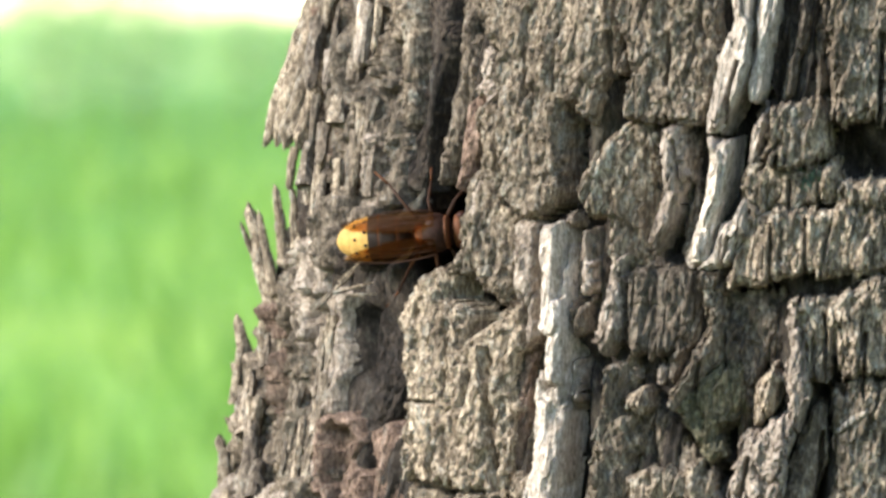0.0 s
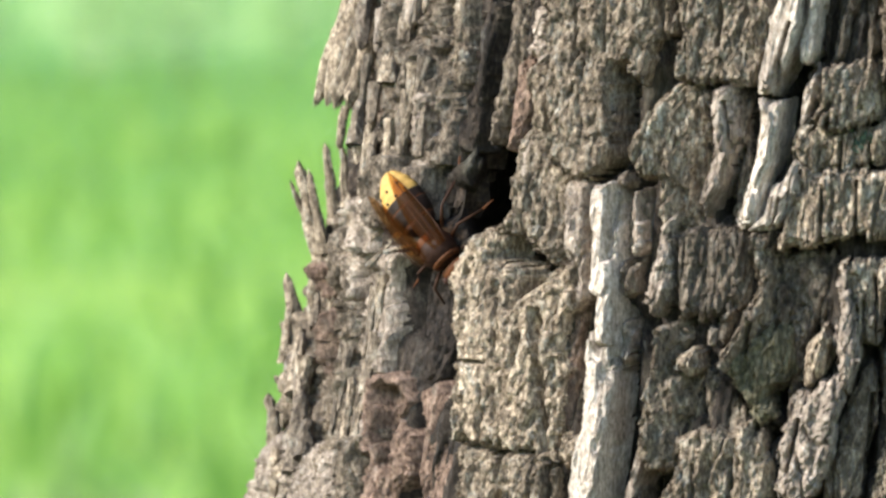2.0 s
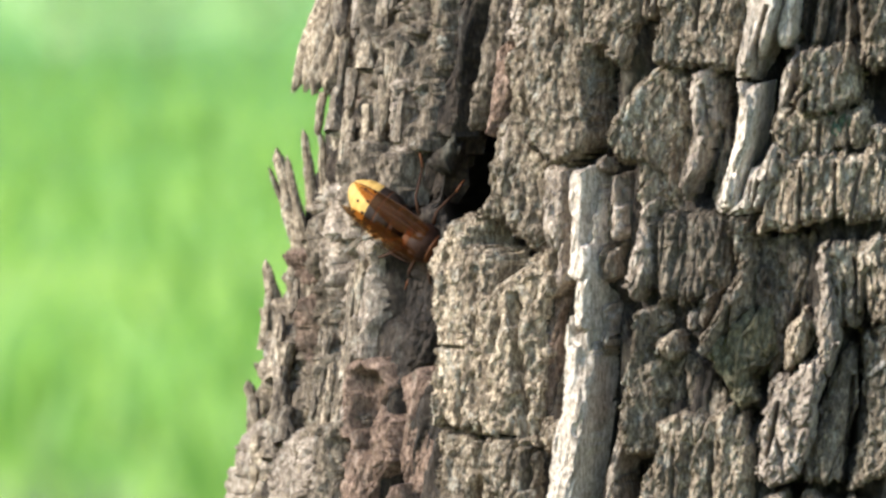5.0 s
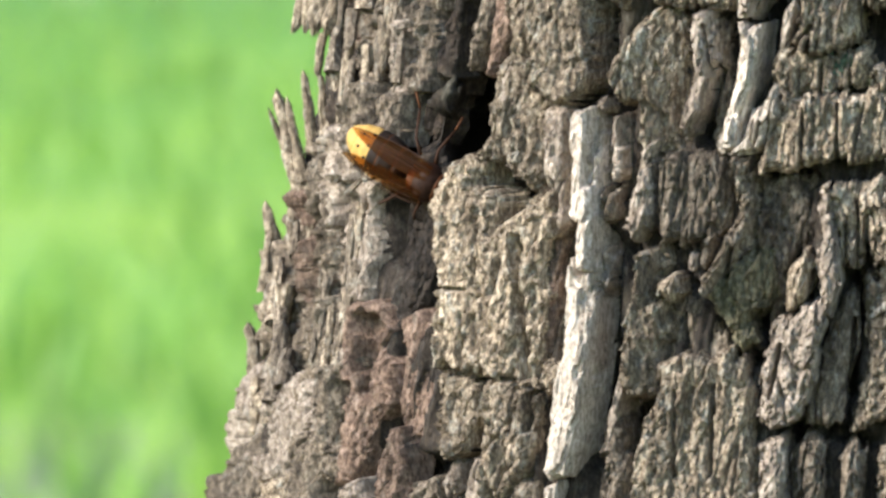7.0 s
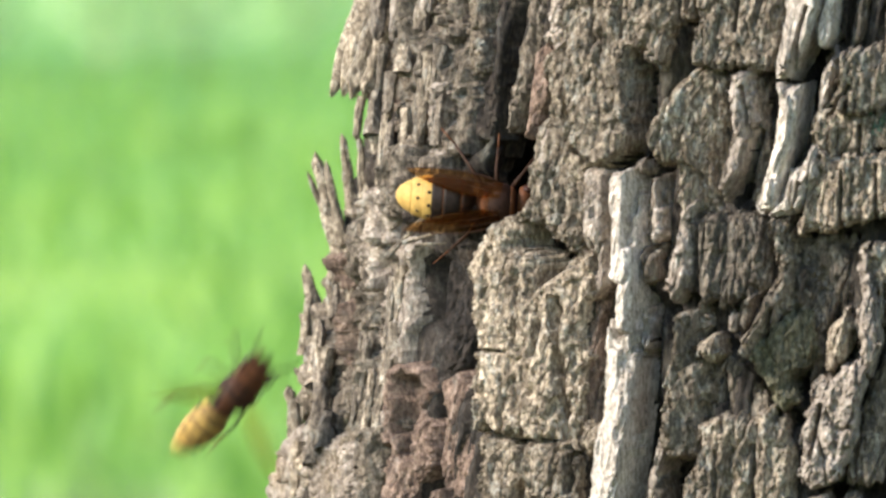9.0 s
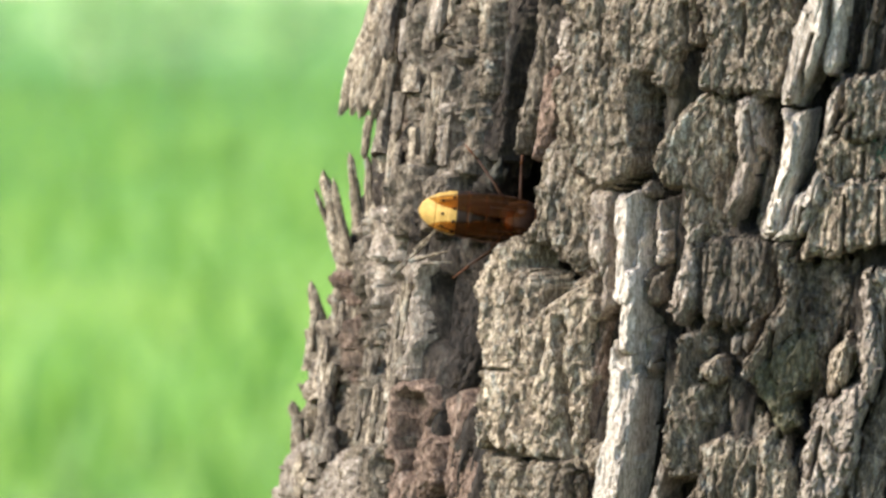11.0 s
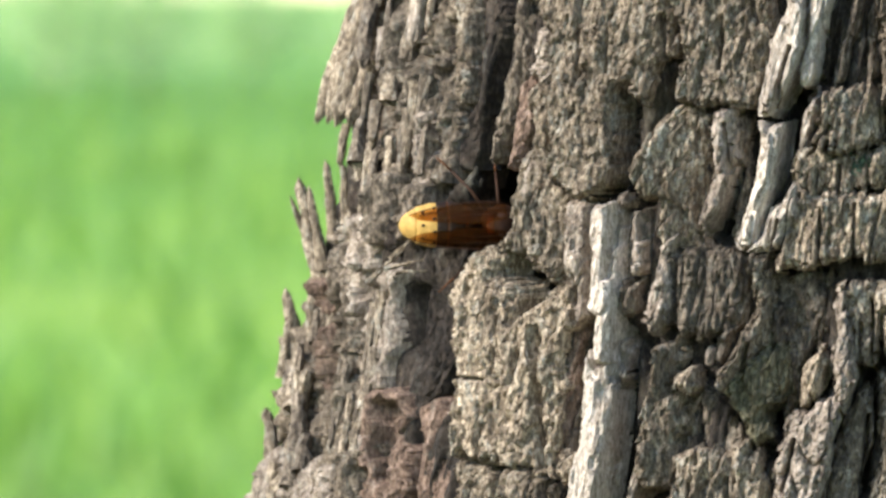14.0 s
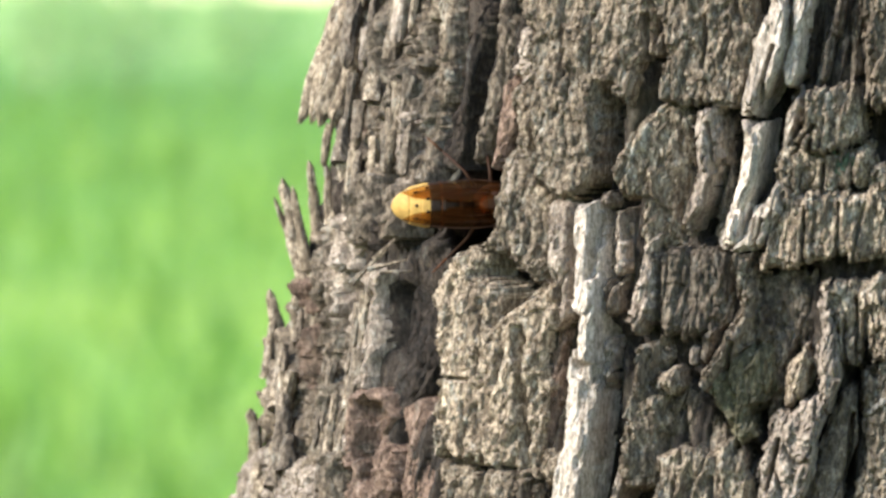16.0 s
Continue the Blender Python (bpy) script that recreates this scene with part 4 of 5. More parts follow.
bark_slab([(-55.9, -60.2), (-52.9, -59.3), (-53.2, -64.0), (-54.6, -71.0), (-56.2, -71.1)], 4, "pale", stretch=5, rough=0.55, tilt=1.2, jag=0.5)
bark_slab([(-84.4, -61.2), (-78.8, -59.8), (-76.1, -72.6), (-82.3, -73.1)], 2.5, "dull", stretch=3, jag=0.4)
# panel of inner bark below the hole, its shade put into the colour
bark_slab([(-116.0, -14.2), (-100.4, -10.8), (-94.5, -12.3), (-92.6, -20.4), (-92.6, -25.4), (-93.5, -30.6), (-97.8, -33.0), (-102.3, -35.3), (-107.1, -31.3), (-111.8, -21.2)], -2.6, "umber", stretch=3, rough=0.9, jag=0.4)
bark_slab([(-115.9, -8.0), (-111.1, -7.6), (-106.4, -9.3), (-107.1, -11.5), (-107.5, -14.8), (-105.5, -22.9), (-105.9, -26.0), (-105.6, -30.3), (-110.1, -30.5), (-112.0, -23.3), (-111.9, -17.1), (-115.4, -13.1)], 2.2, "tan", stretch=3.2, rough=0.9, tilt=1.1, jag=0.4)
bark_slab([(-107.3, -30.2), (-103.7, -30.0), (-100.6, -31.0), (-98.4, -34.8), (-99.5, -37.9), (-95.8, -40.7), (-94.1, -47.7), (-96.9, -51.1), (-100.1, -61.3), (-103.8, -62.8), (-105.9, -49.5), (-105.9, -42.3), (-107.4, -35.3)], 2.8, "pink", stretch=3, tilt=-1.3, jag=0.4)
bark_slab([(-96.7, -32.9), (-93.0, -31.0), (-88.1, -34.5), (-86.9, -40.3), (-83.6, -50.2), (-84.9, -55.3), (-90.5, -54.9), (-93.5, -46.7), (-93.8, -39.7)], -1, "pink", stretch=4, jag=0.4)
bark_slab([(-90.5, -51.6), (-88.1, -51.3), (-86.0, -56.2), (-83.4, -73.1), (-89.3, -73.5), (-91.7, -59.6)], 4, "pink", stretch=2.5, jag=0.4)
bark_slab([(-101.4, -62.9), (-96.4, -61.0), (-90.8, -73.7), (-98.9, -74.3)], 4.2, "tan", stretch=2.5, tilt=1.2, jag=0.4)
bark_slab([(-103.6, 53.8), (-99.3, 53.8), (-94.1, 34.5), (-94.4, 27.4), (-94.9, 20.2), (-95.4, 13.9), (-95.9, 10.0), (-97.2, 11.0), (-97.5, 15.1), (-96.9, 21.2), (-97.1, 26.3), (-97.1, 32.4)], -0.6, "brown", stretch=6, rough=0.7)
bark_slab([(-91.3, 53.8), (-88.1, 53.8), (-84.4, 35.6), (-83.6, 29.6), (-84.1, 23.5), (-85.1, 18.2), (-86.4, 12.3), (-87.6, 11.8), (-87.9, 16.3), (-86.8, 21.4), (-86.1, 29.5), (-86.8, 36.6)], 1.2, "dull", stretch=6, rough=0.7)
bark_slab([(-82.3, 25.5), (-80.3, 26.6), (-78.9, 20.6), (-79.8, 15.5), (-80.2, 11.3), (-81.4, 10.7), (-82.4, 16.5)], 1.8, "pink", stretch=5, rough=0.55)
bark_slab([(-78.4, 34.7), (-77.3, 35.7), (-75.4, 33.7), (-75.9, 29.9), (-74.2, 27.7), (-75.2, 26.0), (-76.9, 28.0), (-78.8, 27.4), (-80.1, 28.5), (-78.7, 30.1)], 4.6, "tan", rough=0.7, tilt=1.2)
bark_slab([(-84.4, 53.7), (-78.8, 53.8), (-75.3, 37.7), (-76.1, 35.5), (-78.3, 36.5), (-80.4, 39.7)], 4.4, "grey", stretch=2.5)
bark_slab([(-77.1, 25.6), (-73.3, 25.7), (-71.1, 18.5), (-71.5, 14.5), (-74.1, 13.5), (-76.3, 19.6)], 4.4, "grey", stretch=2.5)
# recessed strips by the hole, brown bark with the crevice's shade added
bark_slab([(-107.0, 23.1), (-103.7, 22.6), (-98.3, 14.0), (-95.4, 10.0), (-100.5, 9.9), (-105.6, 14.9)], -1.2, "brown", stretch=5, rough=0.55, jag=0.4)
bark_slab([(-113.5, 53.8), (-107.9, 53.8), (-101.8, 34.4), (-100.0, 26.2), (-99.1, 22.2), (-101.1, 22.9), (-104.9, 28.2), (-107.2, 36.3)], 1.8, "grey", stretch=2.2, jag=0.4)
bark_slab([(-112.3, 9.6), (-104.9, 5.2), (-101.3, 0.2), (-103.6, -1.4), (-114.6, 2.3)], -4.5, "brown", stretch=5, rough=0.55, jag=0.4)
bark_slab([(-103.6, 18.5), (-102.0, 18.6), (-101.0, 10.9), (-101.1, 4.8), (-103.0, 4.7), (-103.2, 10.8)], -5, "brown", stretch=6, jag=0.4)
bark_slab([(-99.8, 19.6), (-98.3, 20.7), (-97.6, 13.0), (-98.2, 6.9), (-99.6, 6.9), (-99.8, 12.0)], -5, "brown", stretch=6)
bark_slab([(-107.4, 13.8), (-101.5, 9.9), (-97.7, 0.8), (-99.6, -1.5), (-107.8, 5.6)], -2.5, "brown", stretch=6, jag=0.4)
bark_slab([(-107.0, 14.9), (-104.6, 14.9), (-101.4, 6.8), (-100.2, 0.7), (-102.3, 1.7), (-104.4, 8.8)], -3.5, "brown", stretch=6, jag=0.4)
splinter((-0.0205, 0.0614, 0.9515), (-0.0329, 0.0614, 0.9178), 3.9, 2.6, blunt=0.7)
splinter((-0.0211, 0.0597, 0.9484), (-0.0312, 0.0597, 0.9174), 3.9, 2.6, blunt=0.8)
splinter((-0.0208, 0.0572, 0.9442), (-0.0290, 0.0572, 0.9168), 3.9, 2.6, blunt=0.9)
splinter((-0.0202, 0.0547, 0.9379), (-0.0267, 0.0547, 0.9169), 3.0, 2.0, blunt=0.9)
splinter((-0.0321, 0.0705, 0.8873), (-0.0365, 0.0705, 0.9063), 3.3, 2.2, blunt=0.5)
splinter((-0.0334, 0.0721, 0.8914), (-0.0380, 0.0721, 0.9028), 1.8, 1.2, blunt=0.3)
splinter((-0.0312, 0.0688, 0.8894), (-0.0345, 0.0688, 0.9050), 2.4, 1.6, blunt=0.4)
splinter((-0.0293, 0.0663, 0.8948), (-0.0315, 0.0663, 0.9099), 2.5, 1.7, blunt=0.5)
splinter((-0.0274, 0.0597, 0.8982), (-0.0280, 0.0597, 0.9097), 2.2, 1.5, blunt=0.4)
splinter((-0.0357, 0.0713, 0.8693), (-0.0386, 0.0713, 0.8855), 3.6, 2.4, blunt=0.4)
splinter((-0.0374, 0.0730, 0.8702), (-0.0395, 0.0730, 0.8766), 2.1, 1.4, blunt=0.4)
splinter((-0.0331, 0.0705, 0.8609), (-0.0407, 0.0705, 0.8664), 3.3, 2.2, blunt=0.3)
splinter((-0.0401, 0.0730, 0.8491), (-0.0417, 0.0730, 0.8628), 3.6, 2.4, blunt=0.5)
splinter((-0.0218, 0.0597, 0.9515), (-0.0250, 0.0597, 0.9332), 3.9, 2.6, blunt=0.6)
splinter((-0.0243, 0.0622, 0.9348), (-0.0272, 0.0622, 0.9274), 2.7, 1.8, blunt=0.5)
splinter((-0.0406, 0.0705, 0.8386), (-0.0464, 0.0705, 0.8291), 6.3, 4.2, blunt=0.6)
splinter((-0.0374, 0.0705, 0.8535), (-0.0422, 0.0705, 0.8513), 3.0, 2.0, blunt=0.4)
splinter((-0.0177, 0.0249, 0.9105), (-0.0191, 0.0249, 0.8962), 1.8, 1.2, blunt=0.5)
splinter((-0.0247, 0.0415, 0.9101), (-0.0235, 0.0415, 0.9019), 2.1, 1.4, blunt=0.5)
splinter((-0.0331, 0.0622, 0.8855), (-0.0338, 0.0622, 0.8750), 2.1, 1.4, blunt=0.4)
splinter((-0.0296, 0.0539, 0.8817), (-0.0300, 0.0539, 0.8712), 1.8, 1.2, blunt=0.4)
splinter((-0.0274, 0.0498, 0.8673), (-0.0283, 0.0498, 0.8548), 2.1, 1.4, blunt=0.4)
splinter((-0.0227, 0.0182, 0.8888), (-0.0158, 0.0182, 0.8957), 1.1, 0.7, blunt=0.3)
splinter((-0.0196, 0.0100, 0.8917), (-0.0125, 0.0100, 0.8937), 0.9, 0.6, blunt=0.3)
splinter((-0.0186, 0.0100, 0.8937), (-0.0145, 0.0100, 0.8976), 0.8, 0.5, blunt=0.3)
splinter((-0.0175, 0.0083, 0.8913), (-0.0117, 0.0083, 0.8918), 0.9, 0.6, blunt=0.3)
splinter((-0.0249, 0.0249, 0.8911), (-0.0188, 0.0249, 0.8962), 1.1, 0.7, blunt=0.4)
splinter((-0.0132, 0.0278, 0.9437), (-0.0149, 0.0275, 0.9317), 3.3, 3.3, "tan", blunt=0.71)
splinter((-0.0193, 0.0298, 0.9215), (-0.0182, 0.0329, 0.9298), 3.2, 3.2, "grey", blunt=0.38)
splinter((-0.0255, 0.0403, 0.9101), (-0.0244, 0.0446, 0.9184), 2.7, 2.7, "dull", blunt=0.78)
splinter((-0.0153, 0.0260, 0.9288), (-0.0169, 0.0256, 0.9167), 1.9, 1.9, "dull", blunt=0.41)
splinter((-0.0229, 0.0294, 0.9021), (-0.0214, 0.0329, 0.9132), 1.9, 1.9, "dull", blunt=0.56)
splinter((-0.0274, 0.0573, 0.9171), (-0.0285, 0.0575, 0.9089), 1.9, 1.9, "grey", blunt=0.60)
splinter((-0.0203, 0.0411, 0.9347), (-0.0213, 0.0374, 0.9272), 2.3, 2.3, "tan", blunt=0.58)
splinter((-0.0175, 0.0348, 0.9376), (-0.0187, 0.0348, 0.9290), 2.8, 2.8, "grey", blunt=0.35)
splinter((-0.0142, 0.0315, 0.9475), (-0.0157, 0.0282, 0.9366), 2.6, 2.6, "dull", blunt=0.43)
splinter((-0.0209, 0.0373, 0.9288), (-0.0189, 0.0422, 0.9435), 2.1, 2.1, "dull", blunt=0.38)
splinter((-0.0154, 0.0223, 0.9180), (-0.0167, 0.0222, 0.9084), 2.3, 2.3, "dull", blunt=0.78)
splinter((-0.0124, 0.0202, 0.9268), (-0.0139, 0.0199, 0.9163), 3.2, 3.2, "dull", blunt=0.42)
splinter((-0.0108, 0.0245, 0.9475), (-0.0127, 0.0215, 0.9343), 1.7, 1.7, "grey", blunt=0.65)
splinter((-0.0199, 0.0494, 0.9490), (-0.0213, 0.0492, 0.9391), 3.3, 3.3, "grey", blunt=0.37)
splinter((-0.0137, 0.0293, 0.9447), (-0.0158, 0.0287, 0.9302), 3.1, 3.1, "grey", blunt=0.71)
splinter((-0.0187, 0.0276, 0.9152), (-0.0200, 0.0246, 0.9052), 2.2, 2.2, "grey", blunt=0.41)
splinter((-0.0214, 0.0371, 0.9214), (-0.0224, 0.0337, 0.9142), 2.6, 2.6, "dull", blunt=0.73)
splinter((-0.0228, 0.0445, 0.9268), (-0.0242, 0.0443, 0.9168), 1.9, 1.9, "dull", blunt=0.53)
splinter((-0.0160, 0.0288, 0.9295), (-0.0141, 0.0294, 0.9428), 2.7, 2.7, "dull", blunt=0.49)
splinter((-0.0224, 0.0353, 0.9126), (-0.0244, 0.0345, 0.8982), 2.0, 2.0, "grey", blunt=0.44)
splinter((-0.0153, 0.0231, 0.9207), (-0.0170, 0.0228, 0.9091), 3.0, 3.0, "dull", blunt=0.52)
splinter((-0.0220, 0.0356, 0.9157), (-0.0236, 0.0352, 0.9043), 2.1, 2.1, "grey", blunt=0.69)
splinter((-0.0227, 0.0554, 0.9405), (-0.0244, 0.0480, 0.9275), 3.2, 3.2, "dull", blunt=0.60)
splinter((-0.0142, 0.0317, 0.9479), (-0.0155, 0.0287, 0.9388), 2.8, 2.8, "dull", blunt=0.38)
splinter((-0.0135, 0.0144, 0.9088), (-0.0122, 0.0168, 0.9180), 1.8, 1.8, "dull", blunt=0.64)
splinter((-0.0139, 0.0221, 0.9254), (-0.0160, 0.0214, 0.9104), 2.8, 2.8, "grey", blunt=0.56)
splinter((-0.0234, 0.0166, 0.8660), (-0.0224, 0.0189, 0.8726), 1.7, 1.7, "grey", blunt=0.67)
splinter((-0.0281, 0.0198, 0.8511), (-0.0267, 0.0227, 0.8612), 2.2, 2.2, "dull", blunt=0.63)
splinter((-0.0396, 0.0606, 0.8534), (-0.0411, 0.0597, 0.8426), 2.9, 2.9, "grey", blunt=0.46)
splinter((-0.0334, 0.0362, 0.8567), (-0.0351, 0.0357, 0.8448), 1.9, 1.9, "dull", blunt=0.49)
splinter((-0.0369, 0.0506, 0.8640), (-0.0355, 0.0596, 0.8750), 2.7, 2.7, "grey", blunt=0.68)
splinter((-0.0367, 0.0673, 0.8720), (-0.0388, 0.0624, 0.8569), 2.8, 2.8, "grey", blunt=0.64)
splinter((-0.0366, 0.0395, 0.8502), (-0.0346, 0.0451, 0.8649), 3.2, 3.2, "dull", blunt=0.75)
splinter((-0.0342, 0.0482, 0.8713), (-0.0359, 0.0473, 0.8586), 3.2, 3.2, "grey", blunt=0.53)
splinter((-0.0259, 0.0262, 0.8741), (-0.0276, 0.0229, 0.8620), 1.8, 1.8, "dull", blunt=0.37)
splinter((-0.0247, 0.0156, 0.8494), (-0.0229, 0.0161, 0.8619), 2.3, 2.3, "tan", blunt=0.67)
splinter((-0.0391, 0.0709, 0.8687), (-0.0375, 0.0709, 0.8802), 2.0, 2.0, "grey", blunt=0.75)
splinter((-0.0356, 0.0619, 0.8757), (-0.0375, 0.0596, 0.8621), 2.2, 2.2, "grey", blunt=0.53)
splinter((-0.0347, 0.0489, 0.8696), (-0.0364, 0.0428, 0.8562), 3.1, 3.1, "dull", blunt=0.65)
splinter((-0.0282, 0.0382, 0.8879), (-0.0301, 0.0374, 0.8740), 1.9, 1.9, "grey", blunt=0.72)
splinter((-0.0275, 0.0273, 0.8687), (-0.0289, 0.0241, 0.8584), 1.9, 1.9, "dull", blunt=0.51)
splinter((-0.0278, 0.0276, 0.8657), (-0.0258, 0.0284, 0.8800), 2.0, 2.0, "dull", blunt=0.66)
splinter((-0.0328, 0.0434, 0.8766), (-0.0319, 0.0481, 0.8831), 2.1, 2.1, "grey", blunt=0.42)
splinter((-0.0194, 0.0187, 0.8876), (-0.0209, 0.0184, 0.8766), 2.9, 2.9, "grey", blunt=0.39)
splinter((-0.0363, 0.0476, 0.8593), (-0.0372, 0.0480, 0.8527), 1.7, 1.7, "grey", blunt=0.57)
splinter((-0.0211, 0.0210, 0.8853), (-0.0230, 0.0204, 0.8719), 2.0, 2.0, "dull", blunt=0.79)
splinter((-0.0206, 0.0173, 0.8772), (-0.0227, 0.0167, 0.8625), 3.2, 3.2, "dull", blunt=0.63)
splinter((-0.0267, 0.0194, 0.8571), (-0.0251, 0.0223, 0.8690), 2.0, 2.0, "grey", blunt=0.70)
splinter((-0.0247, 0.0153, 0.8551), (-0.0235, 0.0178, 0.8643), 2.6, 2.6, "grey", blunt=0.59)
splinter((-0.0343, 0.0344, 0.8532), (-0.0333, 0.0380, 0.8604), 3.2, 3.2, "dull", blunt=0.79)


# small flakes between the plates
rng = random.Random(12)
for k in range(120):
    a0, z0 = rng.uniform(-165, 8), rng.uniform(-68, 52)
    w, t, lean = rng.uniform(1.6, 3.6), rng.uniform(5, 15), rng.uniform(-1, 3)
    under = core_height(a0 + w * np.array([-1.5, 0, 1.5] * 3), z0 + t * np.repeat([-1.0, 0, 1.0], 3))
    if under.min() < -6.0 or a0 > -100 or (a0 > -116 and z0 < 0):
        continue
    bark_plate((a0 - w + lean, z0 + t), (a0 + w + lean, z0 + t), (a0 + w - lean, z0 - t), (a0 - w - lean, z0 - t), rng.uniform(-0.8, 1.6) + 2.0 * min(1, max(0, (a0 + 66) / 16)),
               rng.choice(("brown", "brown", "grey", "pink")), rough=0.7, cracks=0)

# bark all round the rest of the trunk, out of the close view
rng = random.Random(4)
for row in range(-14, 29):
    for col in range(12):
        a0 = 330 - 54 * col - 26 * (row % 2)
        z0 = row * 62 - 40
        if -215 < a0 < 50 and -130 < z0 < 120:
            continue
        w, t = 20 + 5 * rng.random(), 26 + 4 * rng.random()
        bark_plate((a0 - w, z0 + t), (a0 + w, z0 + t + 3), (a0 + w - 4, z0 - t), (a0 - w, z0 - t), 6 + 3 * rng.random(), "grey", step=2.0)

# ---- the meadow and what stands beyond it ----
def meadow():
    g = np.concatenate([-np.geomspace(1500, 1, 60), np.linspace(-0.8, 0.8, 5), np.geomspace(1, 1500, 60)])
    x, y = np.meshgrid(g, g)
    far = np.clip((np.hypot(x, y) - 3) / 20, 0, 1)
    z = 0.10 * far * fbm(x / 5, y / 5, 3) - 0.004
    z = np.where(np.hypot(x, y) > 200, -0.05, z)
    ob = tagged(new("ground", grid_mesh("ground", np.stack([x, y, z], -1), np.ones(x.shape, bool))), "sunlit green meadow grass with a bare grey patch", "meadow", kind="structure")
    m, nodes, links, bsdf = material("meadow grass")
    fine = noise_node(nodes, links, 3.2, 8, (1, 1, 1), 0.7)
    broad = noise_node(nodes, links, 0.35, 3)
    base = ramp_node(nodes, links, fine.outputs[0], [(0.3, (0.075, 0.16, 0.03)), (0.5, (0.14, 0.26, 0.045)), (0.7, (0.24, 0.35, 0.08))])
    tone = ramp_node(nodes, links, broad.outputs[0], [(0.35, (0.75, 0.9, 0.8)), (0.65, (1.25, 1.1, 1.0))])
    col = mix_node(nodes, links, 1.0, base.outputs[0], tone.outputs[0], "MULTIPLY")
    # strips of the field mown at different times: fresh, long and dry grass
    co, sep, add = nodes.new("ShaderNodeTexCoord"), nodes.new("ShaderNodeSeparateXYZ"), nodes.new("ShaderNodeMath")
    links.new(co.outputs["Object"], sep.inputs[0])
    uneven = noise_node(nodes, links, 0.12, 4)
    add.operation, add.inputs[1].default_value = "MULTIPLY_ADD", 26.0
    links.new(uneven.outputs[0], add.inputs[0])
    links.new(sep.outputs["Y"], add.inputs[2])
    along = nodes.new("ShaderNodeMapRange")
    along.inputs["From Min"].default_value, along.inputs["From Max"].default_value = 13.0, 133.0
    links.new(add.outputs[0], along.inputs["Value"])
    strips = ramp_node(nodes, links, along.outputs[0], [(0.0, (1.15, 1.12, 1.1)), (0.2, (1.1, 1.06, 1.0)), (0.32, (0.72, 0.84, 0.8)), (0.5, (0.60, 0.74, 0.72)), (0.7, (0.80, 0.90, 1.0)), (1.0, (0.95, 0.98, 1.2))])
    col = mix_node(nodes, links, 1.0, col, strips.outputs[0], "MULTIPLY")
    links.new(col, bsdf.inputs["Base Color"])
    bsdf.inputs["Roughness"].default_value = 0.8
    bsdf.inputs["Specular IOR Level"].default_value = 0.1
    bump_node(nodes, links, bsdf, fine.outputs[0], 0.6, 0.05)
    ob.data.materials.append(m)
    return ob


meadow()

def part(name, bm, mat, parent, label=""):
    me = bpy.data.meshes.new(name)
    bm.to_mesh(me)
    bm.free()
    for p in me.polygons:
        p.use_smooth = True
    me.materials.append(mat)
    ob = new(name, me)
    ob.parent = parent
    return tagged(ob, label)


# ---- far side of the meadow ----
def leaf_material(name, a, b, c):
    m, nodes, links, bsdf = material(name)
    geo = nodes.new("ShaderNodeNewGeometry")
    r = ramp_node(nodes, links, geo.outputs["Random Per Island"], [(0.0, a), (0.5, b), (1.0, c)])
    n = noise_node(nodes, links, 2.0, 3)
    shade = ramp_node(nodes, links, n.outputs[0], [(0.35, (0.75, 0.8, 0.75)), (0.65, (1.2, 1.15, 1.1))])
    col = mix_node(nodes, links, 1.0, r.outputs[0], shade.outputs[0], "MULTIPLY")
    links.new(col, bsdf.inputs["Base Color"])
    bsdf.inputs["Roughness"].default_value = 0.6
    glow = nodes.new("ShaderNodeBsdfTranslucent")
    links.new(col, glow.inputs[0])
    both = nodes.new("ShaderNodeMixShader")
    both.inputs[0].default_value = 0.5
    links.new(bsdf.outputs[0], both.inputs[1])
    links.new(glow.outputs[0], both.inputs[2])
    links.new(both.outputs[0], nodes["Material Output"].inputs["Surface"])
    return m


def blades_mesh(name, x, y, z, tall, wide, lean, turn):
    n = len(x)
    dx, dy = np.cos(turn) * wide / 2, np.sin(turn) * wide / 2
    lx, ly = -np.sin(turn) * lean, np.cos(turn) * lean
    v = np.empty((n, 5, 3))
    v[:, 0] = np.stack([x - dx, y - dy, z], 1)
    v[:, 1] = np.stack([x + dx, y + dy, z], 1)
    v[:, 2] = np.stack([x + dx * 0.8 + lx * 0.35, y + dy * 0.8 + ly * 0.35, z + tall * 0.6], 1)
    v[:, 3] = np.stack([x - dx * 0.8 + lx * 0.35, y - dy * 0.8 + ly * 0.35, z + tall * 0.6], 1)
    v[:, 4] = np.stack([x + lx, y + ly, z + tall], 1)
    k = np.arange(n)[:, None] * 5
    me = bpy.data.meshes.new(name)
    me.from_pydata(v.reshape(-1, 3).tolist(), [], (k + [0, 1, 2, 3]).tolist() + (k + [3, 2, 4]).tolist())
    return me


def meadow_grass():
    g = np.random.RandomState(3)
    n = 26000
    y = 9 + 50 * g.rand(n) ** 1.3
    x = (g.rand(n) - 0.5) * (8 + y * 0.5)
    clump = fbm(x / 1.3, y / 1.3, 21, 3)
    tall = np.clip(0.17 + 0.30 * clump, 0.04, 0.65) * (0.7 + 0.6 * g.rand(n))
    me = blades_mesh("meadow_grass", x, y, 0 * x - 0.06, tall, 0.02 + 0.03 * g.rand(n), 0.15 * g.randn(n), g.rand(n) * 6.28)
    me.materials.append(leaf_material("grass blades", (0.10, 0.22, 0.035), (0.18, 0.33, 0.055), (0.33, 0.46, 0.10)))
    tagged(new("meadow_grass", me), "uneven tufts of fresh green meadow grass", "grass", kind="stuff")


